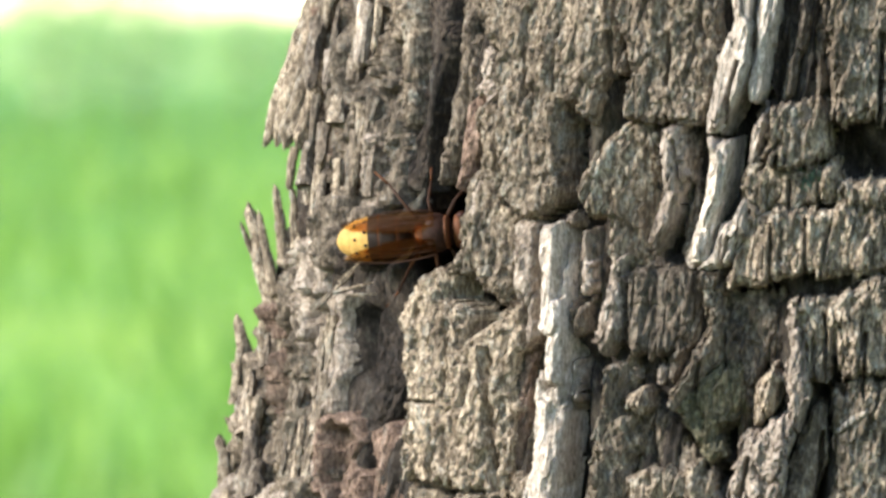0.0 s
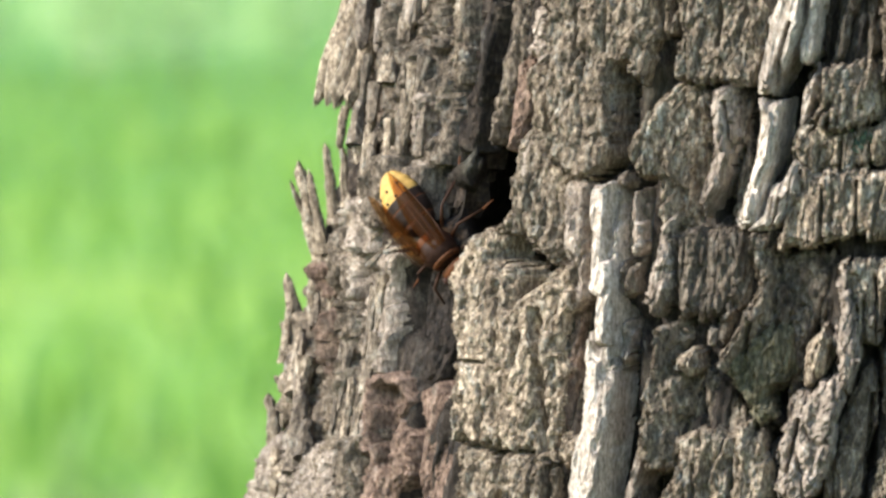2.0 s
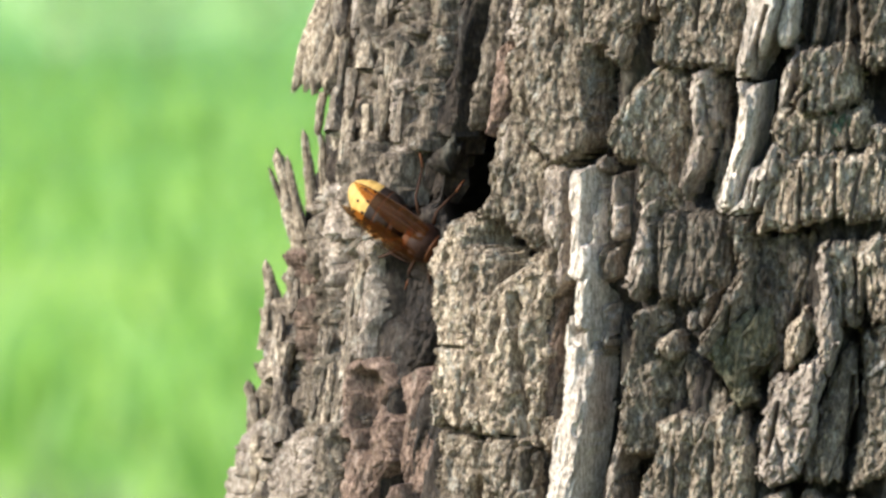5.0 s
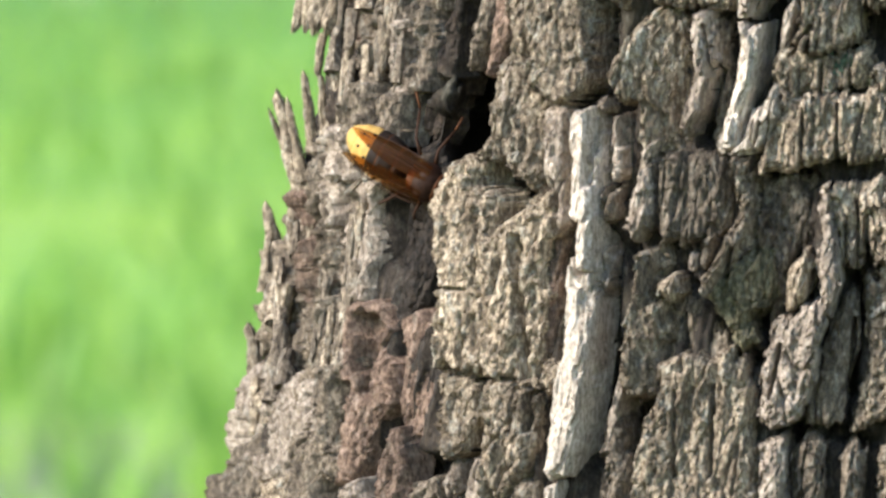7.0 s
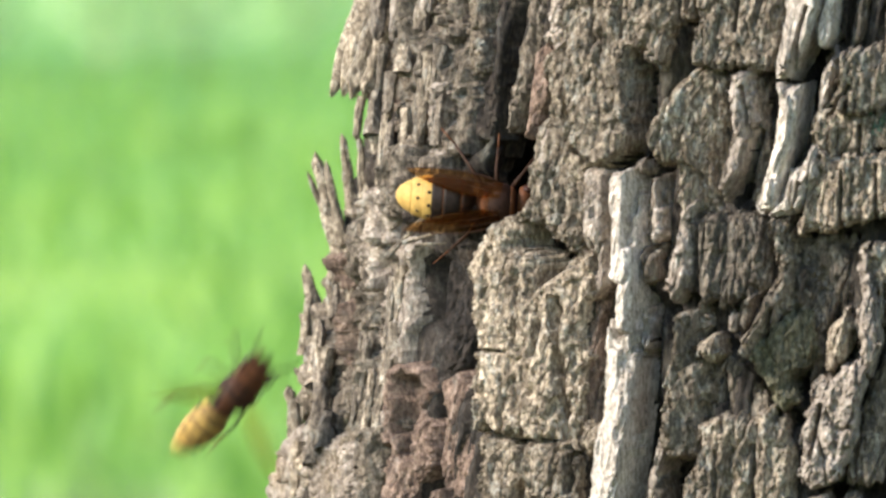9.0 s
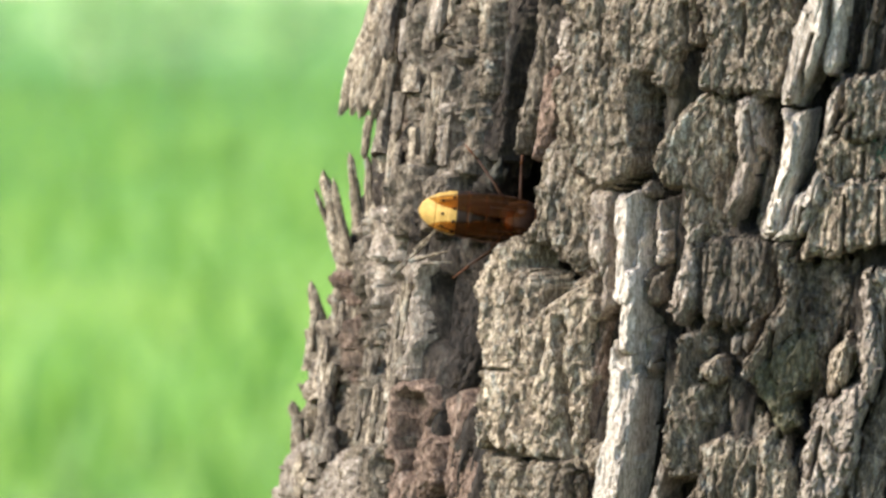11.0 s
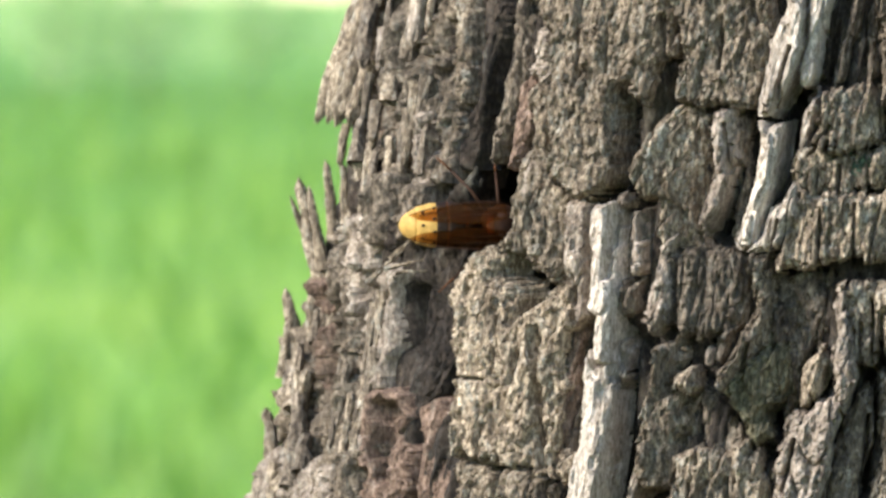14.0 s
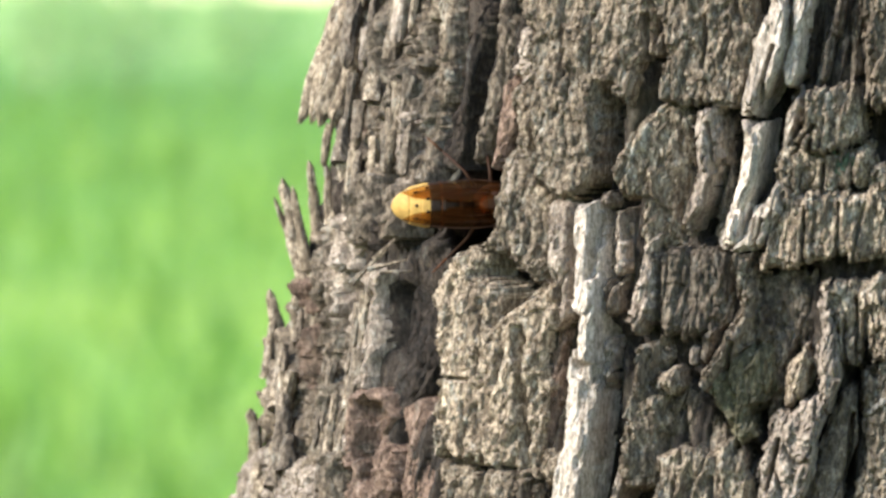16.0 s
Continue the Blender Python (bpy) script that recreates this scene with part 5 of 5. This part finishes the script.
meadow_grass()
LEAVES = leaf_material("shrub leaves", (0.34, 0.50, 0.19), (0.42, 0.57, 0.25), (0.50, 0.63, 0.33))
PALE_LEAVES = leaf_material("pale shrub leaves", (0.40, 0.56, 0.24), (0.48, 0.63, 0.30), (0.56, 0.68, 0.38))
TWIG = bark_material("shrub stem", (0.05, 0.04, 0.03), (0.10, 0.08, 0.06), (0.16, 0.13, 0.10))


def tube(points, radii, sides=8):
    """A bent, tapering tube through the points."""
    bm = bmesh.new()
    rings = []
    pts = [Vector(p) for p in points]
    for i, p in enumerate(pts):
        way = (pts[min(i + 1, len(pts) - 1)] - pts[max(i - 1, 0)]).normalized()
        side = way.orthogonal().normalized()
        if i:
            side = (last - way * last.dot(way)).normalized()
        last = side
        up = way.cross(side)
        rings.append([bm.verts.new(p + radii[i] * (side * math.cos(6.28319 * k / sides) + up * math.sin(6.28319 * k / sides))) for k in range(sides)])
    for a, b in zip(rings, rings[1:]):
        for k in range(sides):
            bm.faces.new((a[k], a[(k + 1) % sides], b[(k + 1) % sides], b[k]))
    bm.faces.new(rings[0][::-1])
    bm.faces.new(rings[-1])
    return bm


def shrub(x, y, tall, wide, seed, n=150, leaves=LEAVES):
    g = np.random.RandomState(seed)
    ob = tagged(new("shrub"), "low green shrub at the meadow's far edge", "shrub", "shrubs beyond the meadow")
    ob.location = (x, y, -0.05)
    part("stem", tube([(0, 0, 0), (0.02, 0, tall * 0.3), (0.0, 0.03, tall * 0.7)], [0.03, 0.02, 0.008]), TWIG, ob)
    q = g.randn(n, 3)
    q /= np.linalg.norm(q, axis=1)[:, None]
    q *= (g.rand(n, 1) ** 0.4) * (1 + 0.3 * smooth_noise(q[:, :1] * 3, q[:, 2:] * 3, seed))
    me = blades_mesh("crown", q[:, 0] * wide / 2, q[:, 1] * wide / 2, tall * (0.52 + 0.44 * q[:, 2]), 0.06 + 0.06 * g.rand(n), 0.05 + 0.04 * g.rand(n), 0.06 * g.randn(n), g.rand(n) * 6.28)
    me.materials.append(leaves)
    crown = new("crown", me)
    crown.parent = ob


g = random.Random(8)
for k in range(22):
    shrub(-19 + 1.7 * k + g.uniform(-0.5, 0.5), 66 + g.uniform(-3, 6), g.uniform(0.85, 1.22), g.uniform(0.9, 2.0), k, 380)
for x, tall, wide in ((-6.3, 1.3, 1.3), (-2.6, 1.5, 1.1), (-3.4, 1.36, 1.0), (-0.4, 1.62, 1.0), (0.9, 1.4, 0.9), (3.1, 1.4, 0.8)):
    shrub(x, 62, tall, wide, int(50 + 3 * x), 420, PALE_LEAVES)

# ---- a bare patch in the meadow ----
def bare_patch(name, x, y, rx, ry, mat, label, seed):
    t = np.linspace(0, 2 * math.pi, 49)[:-1]
    bm = bmesh.new()
    r = 1 + 0.25 * fbm(np.cos(t) * 2, np.sin(t) * 2, seed)
    rim = [bm.verts.new((x + rx * k * math.cos(a), y + ry * k * math.sin(a), 0.02)) for a, k in zip(t, r)]
    mid = [bm.verts.new((x + rx * 0.7 * k * math.cos(a), y + ry * 0.7 * k * math.sin(a), 0.06)) for a, k in zip(t, r)]
    bm.faces.new(mid)
    for k in range(48):
        bm.faces.new((rim[k], rim[(k + 1) % 48], mid[(k + 1) % 48], mid[k]))
    return tagged(part(name, bm, mat, None), label, "bare ground", kind="structure")


bare_patch("gravel", -0.85, 10.4, 0.6, 1.0, plain("pale dry soil", (0.15, 0.18, 0.09), 0.9, 0.2, 6), "pale bare soil among the grass", 2)

# ---- hornets ----
CHITIN = plain("dark red-brown chitin", (0.022, 0.0095, 0.0055), 0.6, 0.35, 1500)
DARK = plain("black-brown chitin", (0.013, 0.0075, 0.005), 0.6, 0.3, 1500)
YELLOW = plain("yellow chitin", (0.33, 0.20, 0.055), 0.6, 0.18, 700)
ORANGE = plain("orange-brown chitin", (0.075, 0.027, 0.010), 0.6, 0.3, 1200)
LEGC = plain("red-brown legs", (0.028, 0.012, 0.006), 0.7, 0.3, 1200)
EYE = plain("dark eye", (0.03, 0.012, 0.008), 0.5, 0.1, 900)


def wing_material(name, solid, tint):
    m, nodes, links, bsdf = material(name)
    n = noise_node(nodes, links, 500, 4, (0.3, 1, 1))
    r = ramp_node(nodes, links, n.outputs[0], [(0.35, (0.040, 0.017, 0.006)), (0.65, (0.085, 0.038, 0.012))])
    links.new(r.outputs[0], bsdf.inputs["Base Color"])
    bsdf.inputs["Roughness"].default_value = 0.5
    bsdf.inputs["Specular IOR Level"].default_value = 0.2
    see = nodes.new("ShaderNodeBsdfTransparent")
    see.inputs[0].default_value = (*tint, 1)
    mix = nodes.new("ShaderNodeMixShader")
    mix.inputs[0].default_value = solid
    links.new(see.outputs[0], mix.inputs[1])
    links.new(bsdf.outputs[0], mix.inputs[2])
    links.new(mix.outputs[0], nodes["Material Output"].inputs["Surface"])
    return m


WING = wing_material("amber wing membrane", 0.11, (0.86, 0.70, 0.47))
THIN_WING = wing_material("thin amber wing membrane", 0.05, (0.99, 0.95, 0.88))
MM = 0.00112  # the hornets are modelled at 23 mm and stand at 26 mm


def loft(stations, sides=20):
    """Rings along x: x, height of centre, half width, half height, in mm."""
    bm = bmesh.new()
    rings = []
    for x, cz, ry, rz in stations:
        rings.append([bm.verts.new((x * MM, ry * MM * math.cos(6.28319 * k / sides), (cz + rz * math.sin(6.28319 * k / sides)) * MM)) for k in range(sides)])
    for a, b in zip(rings, rings[1:]):
        for k in range(sides):
            bm.faces.new((a[k], b[k], b[(k + 1) % sides], a[(k + 1) % sides]))
    bm.faces.new(rings[0])
    bm.faces.new(rings[-1][::-1])
    return bm


def blob(x, y, z, rx, ry, rz):
    bm = bmesh.new()
    bmesh.ops.create_uvsphere(bm, u_segments=14, v_segments=9, radius=1, matrix=Matrix.Translation((x * MM, y * MM, z * MM)) @ Matrix.Diagonal((rx * MM, ry * MM, rz * MM, 1)))
    return bm


def belly(s):
    """Half width of the abdomen, s from 0 at the waist to 1 at the tip; and its droop."""
    r = np.interp(s, [0, 0.05, 0.12, 0.25, 0.42, 0.6, 0.75, 0.88, 0.96, 1], [0.7, 2.0, 3.0, 3.75, 4.0, 3.8, 3.3, 2.4, 1.5, 0.4])
    return float(r), -0.2 - 2.2 * s ** 2


def belly_ring(parent, s0, s1, mat, name, flare=1.0, label=""):
    st = []
    for k in range(7):
        s = s0 + (s1 - s0) * k / 6
        r, cz = belly(s)
        f = flare * (1 + 0.03 * k / 6)
        st.append((-0.8 - 12.7 * s, cz, r * f, r * f * 0.9))
    return part(name, loft(st), mat, parent, label)


def wing(ob, side, name, length, width, skin):
    """One wing: a long blade with a stout front edge, folded along the body; its root is the origin."""
    bm = bmesh.new()
    top, low = [], []
    for k in range(15):
        s = k / 14
        w = width * math.sin(math.pi * min(1, 0.12 + 0.88 * s) ** 0.75) ** 0.7
        front, back = 0.35 * w, -0.65 * w
        x, arch = -length * s, 0.5 * math.sin(math.pi * s) - 1.2 * s * s
        for row, dz in ((top, 0.05), (low, -0.05)):
            row.append([bm.verts.new((x * MM, side * y * MM, (arch + dz + 0.25 * math.cos(3 * y)) * MM)) for y in (front, front * 0.5, 0, back * 0.5, back)])
    for row, flip in ((top, 1), (low, -1)):
        for a, b in zip(row, row[1:]):
            for k in range(4):
                bm.faces.new((a[k], a[k + 1], b[k + 1], b[k])[::flip])
    w = part(name, bm, skin, ob, "narrow amber translucent wing")
    edge = [(-length * s * MM, side * 0.35 * width * math.sin(math.pi * min(1, 0.12 + 0.88 * s) ** 0.75) ** 0.7 * MM, (0.5 * math.sin(math.pi * s) - 1.2 * s * s + 0.2) * MM) for s in [i / 8 for i in range(9)]]
    part("vein", tube(edge, [0.13 * MM * (1 - 0.07 * i) for i in range(9)], 6), LEGC if skin is WING else skin, w)
    part("vein", tube([(p[0] * 0.9, p[1] * 0.2 - side * 0.1 * MM, p[2] + 0.05 * MM) for p in edge], [0.07 * MM] * 9, 5), LEGC if skin is WING else skin, w)
    return w


def hornet(label, seed, hang=0.0, skin=WING, striped=False):
    """Body along x, head forward; about 23 mm long. hang: how far the legs trail."""
    g = random.Random(seed)
    ob = tagged(new("hornet"), label, "hornet", "hornets at the nest hole")
    thorax = part("thorax", loft([(-0.9, 0.2, 0.6, 0.6), (-0.3, 0.4, 1.7, 1.6), (0.6, 0.8, 2.6, 2.5), (2.2, 1.0, 3.2, 3.0), (3.8, 0.9, 3.1, 2.9), (5.0, 0.5, 2.4, 2.3), (5.7, 0.2, 1.4, 1.4)]), CHITIN, ob)
    part("scutellum", blob(0.9, 0, 3.0, 1.0, 1.8, 0.55), ORANGE, thorax)
    part("collar", loft([(4.6, 0.65, 2.75, 2.6), (5.0, 0.55, 2.6, 2.5), (5.3, 0.4, 2.2, 2.1)]), ORANGE, thorax)
    head = part("head", loft([(5.7, -0.1, 1.2, 1.2), (6.1, -0.2, 2.6, 2.1), (7.0, -0.4, 3.0, 2.4), (7.9, -0.7, 2.5, 2.2), (8.5, -1.1, 1.6, 1.6), (8.8, -1.4, 0.8, 0.9)]), ORANGE, ob)
    for side in (-1, 1):
        part("eye", blob(7.3, side * 2.35, 0.1, 0.95, 0.75, 1.5), EYE, head)
        part("mandible", blob(8.6, side * 0.8, -2.4, 0.6, 0.6, 0.9), ORANGE, head)
        part("antenna", tube([(8.3 * MM, side * 0.8 * MM, 0.2 * MM), (9.4 * MM, side * 1.7 * MM, 1.3 * MM), (11 * MM, side * 3.0 * MM, 1.2 * MM), (13 * MM, side * 4.2 * MM, 0.2 * MM)], [0.22 * MM, 0.2 * MM, 0.18 * MM, 0.13 * MM]), LEGC, head)
    girth = 0.76 if striped else 0.94
    abdomen = belly_ring(ob, 0.0, 0.17, CHITIN, "abdomen", 0.97 * girth)
    bands = ((0.165, 0.19, ORANGE), (0.185, 0.40, DARK), (0.39, 0.415, ORANGE), (0.41, 0.55, DARK), (0.54, 0.66, YELLOW), (0.65, 0.80, YELLOW), (0.79, 1.0, YELLOW))
    if striped:
        bands = ((0.165, 0.26, YELLOW), (0.25, 0.36, DARK), (0.35, 0.48, YELLOW), (0.47, 0.54, DARK), (0.53, 0.67, YELLOW), (0.66, 0.72, DARK), (0.71, 1.0, YELLOW))
    for k, (s0, s1, mat) in enumerate(bands):
        belly_ring(abdomen, s0, s1, mat, "band" if s1 - s0 < 0.1 else "segment", (0.98 + 0.005 * (k % 3)) * girth)
    for s, spots in ((0.585, (-50, -17, 17, 50)), (0.72, (-40, 0, 40))):
        r, cz = belly(s)
        r *= girth
        for deg in spots:
            a = radians(deg)
            part("spot", blob(-0.8 - 12.7 * s, r * 1.0 * math.sin(a), cz + r * 0.905 * math.cos(a), 0.3, 0.26, 0.18), DARK, abdomen)
    wings = {}
    for side, key in ((1, "l"), (-1, "r")):
        wings[key] = wing(ob, side, "wing", 15.6, 3.5, skin)
        wing(wings[key], side, "hind_wing", 11.0, 2.2, skin).location = (-1.5 * MM, -side * 0.9 * MM, -0.25 * MM)
        wings[key].location = (3.2 * MM, side * 2.5 * MM, 3.2 * MM)
    for side in (-1, 1):
        for x0, sweep, reach in ((4.4, 4.5, 7.0), (2.6, 0.0, 7.8), (0.6, -6.5, 8.0)):
            j = lambda k: g.uniform(-k, k)
            hip = Vector((x0, side * 1.8, -1.2))
            knee = Vector((x0 + 0.45 * sweep + j(0.5), side * (1.8 + (1 - 0.4 * hang) * reach * 0.45), 0.6 - 3 * hang + j(0.5)))
            ankle = Vector((x0 + 0.9 * sweep - 3 * hang + j(0.8), side * (1.8 + (1 - 0.6 * hang) * reach * 0.85), -4.0 - 3 * hang + j(0.4)))
            toe = ankle + Vector((0.35 * sweep - 3 * hang, side * (1 - hang) * 2.2, -0.8 - hang))
            leg = part("leg", tube([hip * MM, (hip + knee) * 0.5 * MM + Vector((0, 0, 0.3 * MM)), knee * MM, (knee + ankle) * 0.5 * MM, ankle * MM], [0.26 * MM, 0.36 * MM, 0.22 * MM, 0.24 * MM, 0.16 * MM]), LEGC, ob)
            part("tarsus", tube([ankle * MM, (ankle + toe) * 0.5 * MM, toe * MM], [0.2 * MM, 0.17 * MM, 0.1 * MM], 6), ORANGE, leg)
    return ob, wings


crawler, crawler_wings = hornet("yellow and dark brown hornet clinging by the nest hole", 5)
flyer, flyer_wings = hornet("yellow and brown hornet in flight beside the trunk", 9, 0.8, THIN_WING, True)


def perch(x, y, z, heading, face=38, pitch=0, roll=0):
    """A hornet's pose: heading in degrees up from the right as seen from the camera's side, its back turned to that side and face degrees to the meadow."""
    return pose(x, y, z, 0, 0, -face) @ pose(0, 0, 0, 90) @ pose(0, 0, 0, 0, 0, heading) @ pose(0, 0, 0, roll, pitch, 0)


def wing_pose(side, spread, lift=-5.0, roll=-22.0):
    return pose(3.2 * MM, side * 2.5 * MM, 3.2 * MM, 0, lift, -side * spread) @ pose(0, 0, 0, side * roll)


# ---- a small fly ----
def small_fly():
    """A fly about 4 mm long, its body along x."""
    ob = tagged(new("fly"), "small dark fly in the air beside the trunk", "fly")
    part("thorax", blob(0.0, 0, 0, 0.75, 0.6, 0.6), DARK, ob)
    part("abdomen", blob(-1.3, 0, -0.1, 1.0, 0.65, 0.55), DARK, ob)
    part("head", blob(0.95, 0, 0, 0.4, 0.5, 0.45), DARK, ob)
    for side in (-1, 1):
        bm = bmesh.new()
        rim = [bm.verts.new(((-0.9 + 1.3 * math.cos(k * 0.5236)) * MM, side * (1.3 + 0.95 * math.sin(k * 0.5236)) * MM, (0.55 + 0.1 * math.cos(k)) * MM)) for k in range(12)]
        bm.faces.new(rim)
        part("wing", bm, THIN_WING, ob)
        for x in (0.45, 0.0, -0.45):
            part("leg", tube([(x * MM, side * 0.4 * MM, -0.4 * MM), (1.4 * x * MM, side * 0.9 * MM, -0.7 * MM), (1.7 * x * MM, side * 0.8 * MM, -1.3 * MM)], [0.08 * MM, 0.07 * MM, 0.05 * MM], 5), DARK, ob)
    return ob


fly = small_fly()

# ---- unseen bare earth round the tree's foot, added to cut green bounce light ----
bare_patch("earth", XC, YC, 3.2, 3.0, plain("unseen brown earth and leaf litter", (0.085, 0.065, 0.045), 0.95, 0.4, 14), "unseen brown ground added round the trunk against green bounce light", 6)


# ---- a tuft of moss on the bark ----
g = np.random.RandomState(4)
n = 90
ma, mz = -13.1, 12.5
q = trunk_place(ma + 0.8 * g.randn(n), mz + 1.0 * g.randn(n), 3.5 + 1.2 * g.rand(n)) - np.array(BASE)
me = blades_mesh("moss", q[:, 0], q[:, 1], q[:, 2], 0.0007 + 0.0006 * g.rand(n), 0.0005 + 0.0004 * g.rand(n), 0.0005 * g.randn(n), g.rand(n) * 6.28)
me.materials.append(leaf_material("moss", (0.05, 0.08, 0.05), (0.08, 0.12, 0.075), (0.13, 0.18, 0.12)))
moss = tagged(new("moss", me), "small tuft of green moss")
moss.parent = tree



def motions():
    """All that moves besides the camera."""
    walk(crawler, [
        (0, perch(-0.0044, 0.0016, 0.9025, 6, 34, 25)),
        (0.2, perch(-0.0067, 0.0036, 0.8994, -2, 34, 27)),
        (0.4, perch(-0.0077, 0.0045, 0.8978, -8, 34, 24)),
        (0.6, perch(-0.0085, 0.0065, 0.9016, -20, 34, 18)),
        (0.8, perch(-0.0095, 0.0084, 0.9032, -42, 34, 7)),
        (1, perch(-0.0103, 0.0090, 0.9017, -58, 34, 0)),
        (1.2, perch(-0.0110, 0.0092, 0.8984, -71, 34, 0)),
        (1.4, perch(-0.0113, 0.0087, 0.8952, -65, 34, 0)),
        (1.5, perch(-0.0114, 0.0090, 0.8958, -68, 34, 0)),
        (1.8, perch(-0.0099, 0.0072, 0.8970, -52, 34, 2)),
        (2, perch(-0.0112, 0.0084, 0.8947, -46, 34, 5)),
        (2.4, perch(-0.0099, 0.0086, 0.8947, -38, 34, 9)),
        (3.5, perch(-0.0108, 0.0093, 0.8929, -33, 34, 12)),
        (7, perch(-0.0103, 0.0086, 0.8930, -28, 34, 14)),
        (8, perch(-0.0095, 0.0076, 0.8935, -25, 34, 16)),
        (8.5, perch(-0.0085, 0.0067, 0.8953, -21, 34, 17)),
        (9, perch(-0.0055, 0.0036, 0.8993, -5, 34, 34)),
        (9.2, perch(-0.0052, 0.0033, 0.8996, -5, 34, 35)),
        (11.3, perch(-0.0021, 0.0008, 0.9001, -7, 34, 39)),
        (11.5, perch(-0.0019, 0.0006, 0.9003, -8, 34, 39)),
        (12.5, perch(-0.0015, -0.0001, 0.8992, -5, 34, 40)),
        (13.8, perch(-0.0015, 0.0000, 0.8999, -4, 34, 41)),
        (14.2, perch(-0.0018, 0.0008, 0.9016, 12, 34, 37)),
        (14.5, perch(-0.0014, 0.0009, 0.9035, 20, 34, 33)),
        (14.9, perch(-0.0014, 0.0007, 0.9031, 17, 34, 34)),
        (15.2, perch(-0.0003, -0.0004, 0.9039, 6, 34, 40)),
        (16, perch(-0.0001, -0.0006, 0.9042, 3, 34, 42)),
    ])
    walk(flyer, [
        (0, perch(-0.1723, 0.0300, 0.9237, 20, 15, -10, 25)),
        (7.9, perch(-0.1723, 0.0300, 0.9237, 20, 15, -10, 25)),
        (8.2, perch(-0.1109, 0.0300, 0.9155, 10, 15, -10, 25)),
        (8.3, perch(-0.0833, 0.0300, 0.9089, 0, 15, -10, 25)),
        (8.4, perch(-0.0822, 0.0300, 0.8607, 40, 15, -10, 25)),
        (8.5, perch(-0.0999, 0.0300, 0.8325, 45, 15, -10, 25)),
        (8.6, perch(-0.0999, 0.0300, 0.8263, 45, 15, -10, 25)),
        (8.8, perch(-0.0763, 0.0300, 0.8294, 48, 15, -10, 25)),
        (8.9, perch(-0.0670, 0.0300, 0.8386, 45, 15, -10, 25)),
        (9, perch(-0.0516, 0.0300, 0.8628, 43, 15, -10, 25)),
        (9.1, perch(-0.0437, 0.0300, 0.8750, 44, 15, -10, 25)),
        (9.2, perch(-0.0391, 0.0300, 0.8831, 32, 15, -10, 25)),
        (9.5, perch(-0.0465, 0.0300, 0.8950, 25, 15, -10, 25)),
        (9.9, perch(-0.0864, 0.0300, 0.9104, 20, 15, -10, 25)),
        (10.4, perch(-0.1723, 0.0300, 0.9288, 20, 15, -10, 25)),
        (16, perch(-0.1723, 0.0300, 0.9288, 20, 15, -10, 25)),
    ])
    walk(fly, [
        (0, perch(-0.1518, 0.0300, 0.9135, 0, 15)),
        (1.3, perch(-0.1009, 0.0300, 0.8780, -10, 15)),
        (1.4, perch(-0.0509, 0.0300, 0.8622, -10, 15)),
        (1.5, perch(-0.0272, 0.0300, 0.8328, -40, 15)),
        (1.7, perch(-0.0440, 0.0300, 0.8209, 60, 15)),
        (1.77, perch(-0.0454, 0.0300, 0.8515, 40, 15)),
        (1.83, perch(-0.0442, 0.0300, 0.8550, 40, 15)),
        (1.93, perch(-0.0317, 0.0300, 0.8086, -60, 15)),
        (16, perch(-0.0317, 0.0300, 0.8086, -60, 15)),
    ])
    left = [(0, 1), (0.3, 18), (1.2, 16), (1.4, 6), (1.8, 0), (8.2, 0), (8.5, 10), (8.8, 12), (9.2, 5), (11.3, 0), (14.5, -2), (16, 0)]
    right = [(0, 3), (0.9, 0), (1.3, 2), (1.45, 30), (1.7, 28), (1.9, 8), (2.4, 1), (8.2, 1), (8.5, 14), (8.8, 16), (9.2, 6), (11.3, 0), (14.0, 0), (14.5, 16), (15.2, 1), (16, 0)]
    walk(crawler_wings["l"], [(t, wing_pose(1, s)) for t, s in left])
    walk(crawler_wings["r"], [(t, wing_pose(-1, s)) for t, s in right])
    beat = [(0, 0)] + [(7.9 + k / 30, 1 if k % 2 else -1) for k in range(76)] + [(16, 0)]
    walk(flyer_wings["l"], [(t, wing_pose(1, 75, 10 + 38 * b)) for t, b in beat])
    walk(flyer_wings["r"], [(t, wing_pose(-1, 75, 10 + 38 * b)) for t, b in beat])


motions()
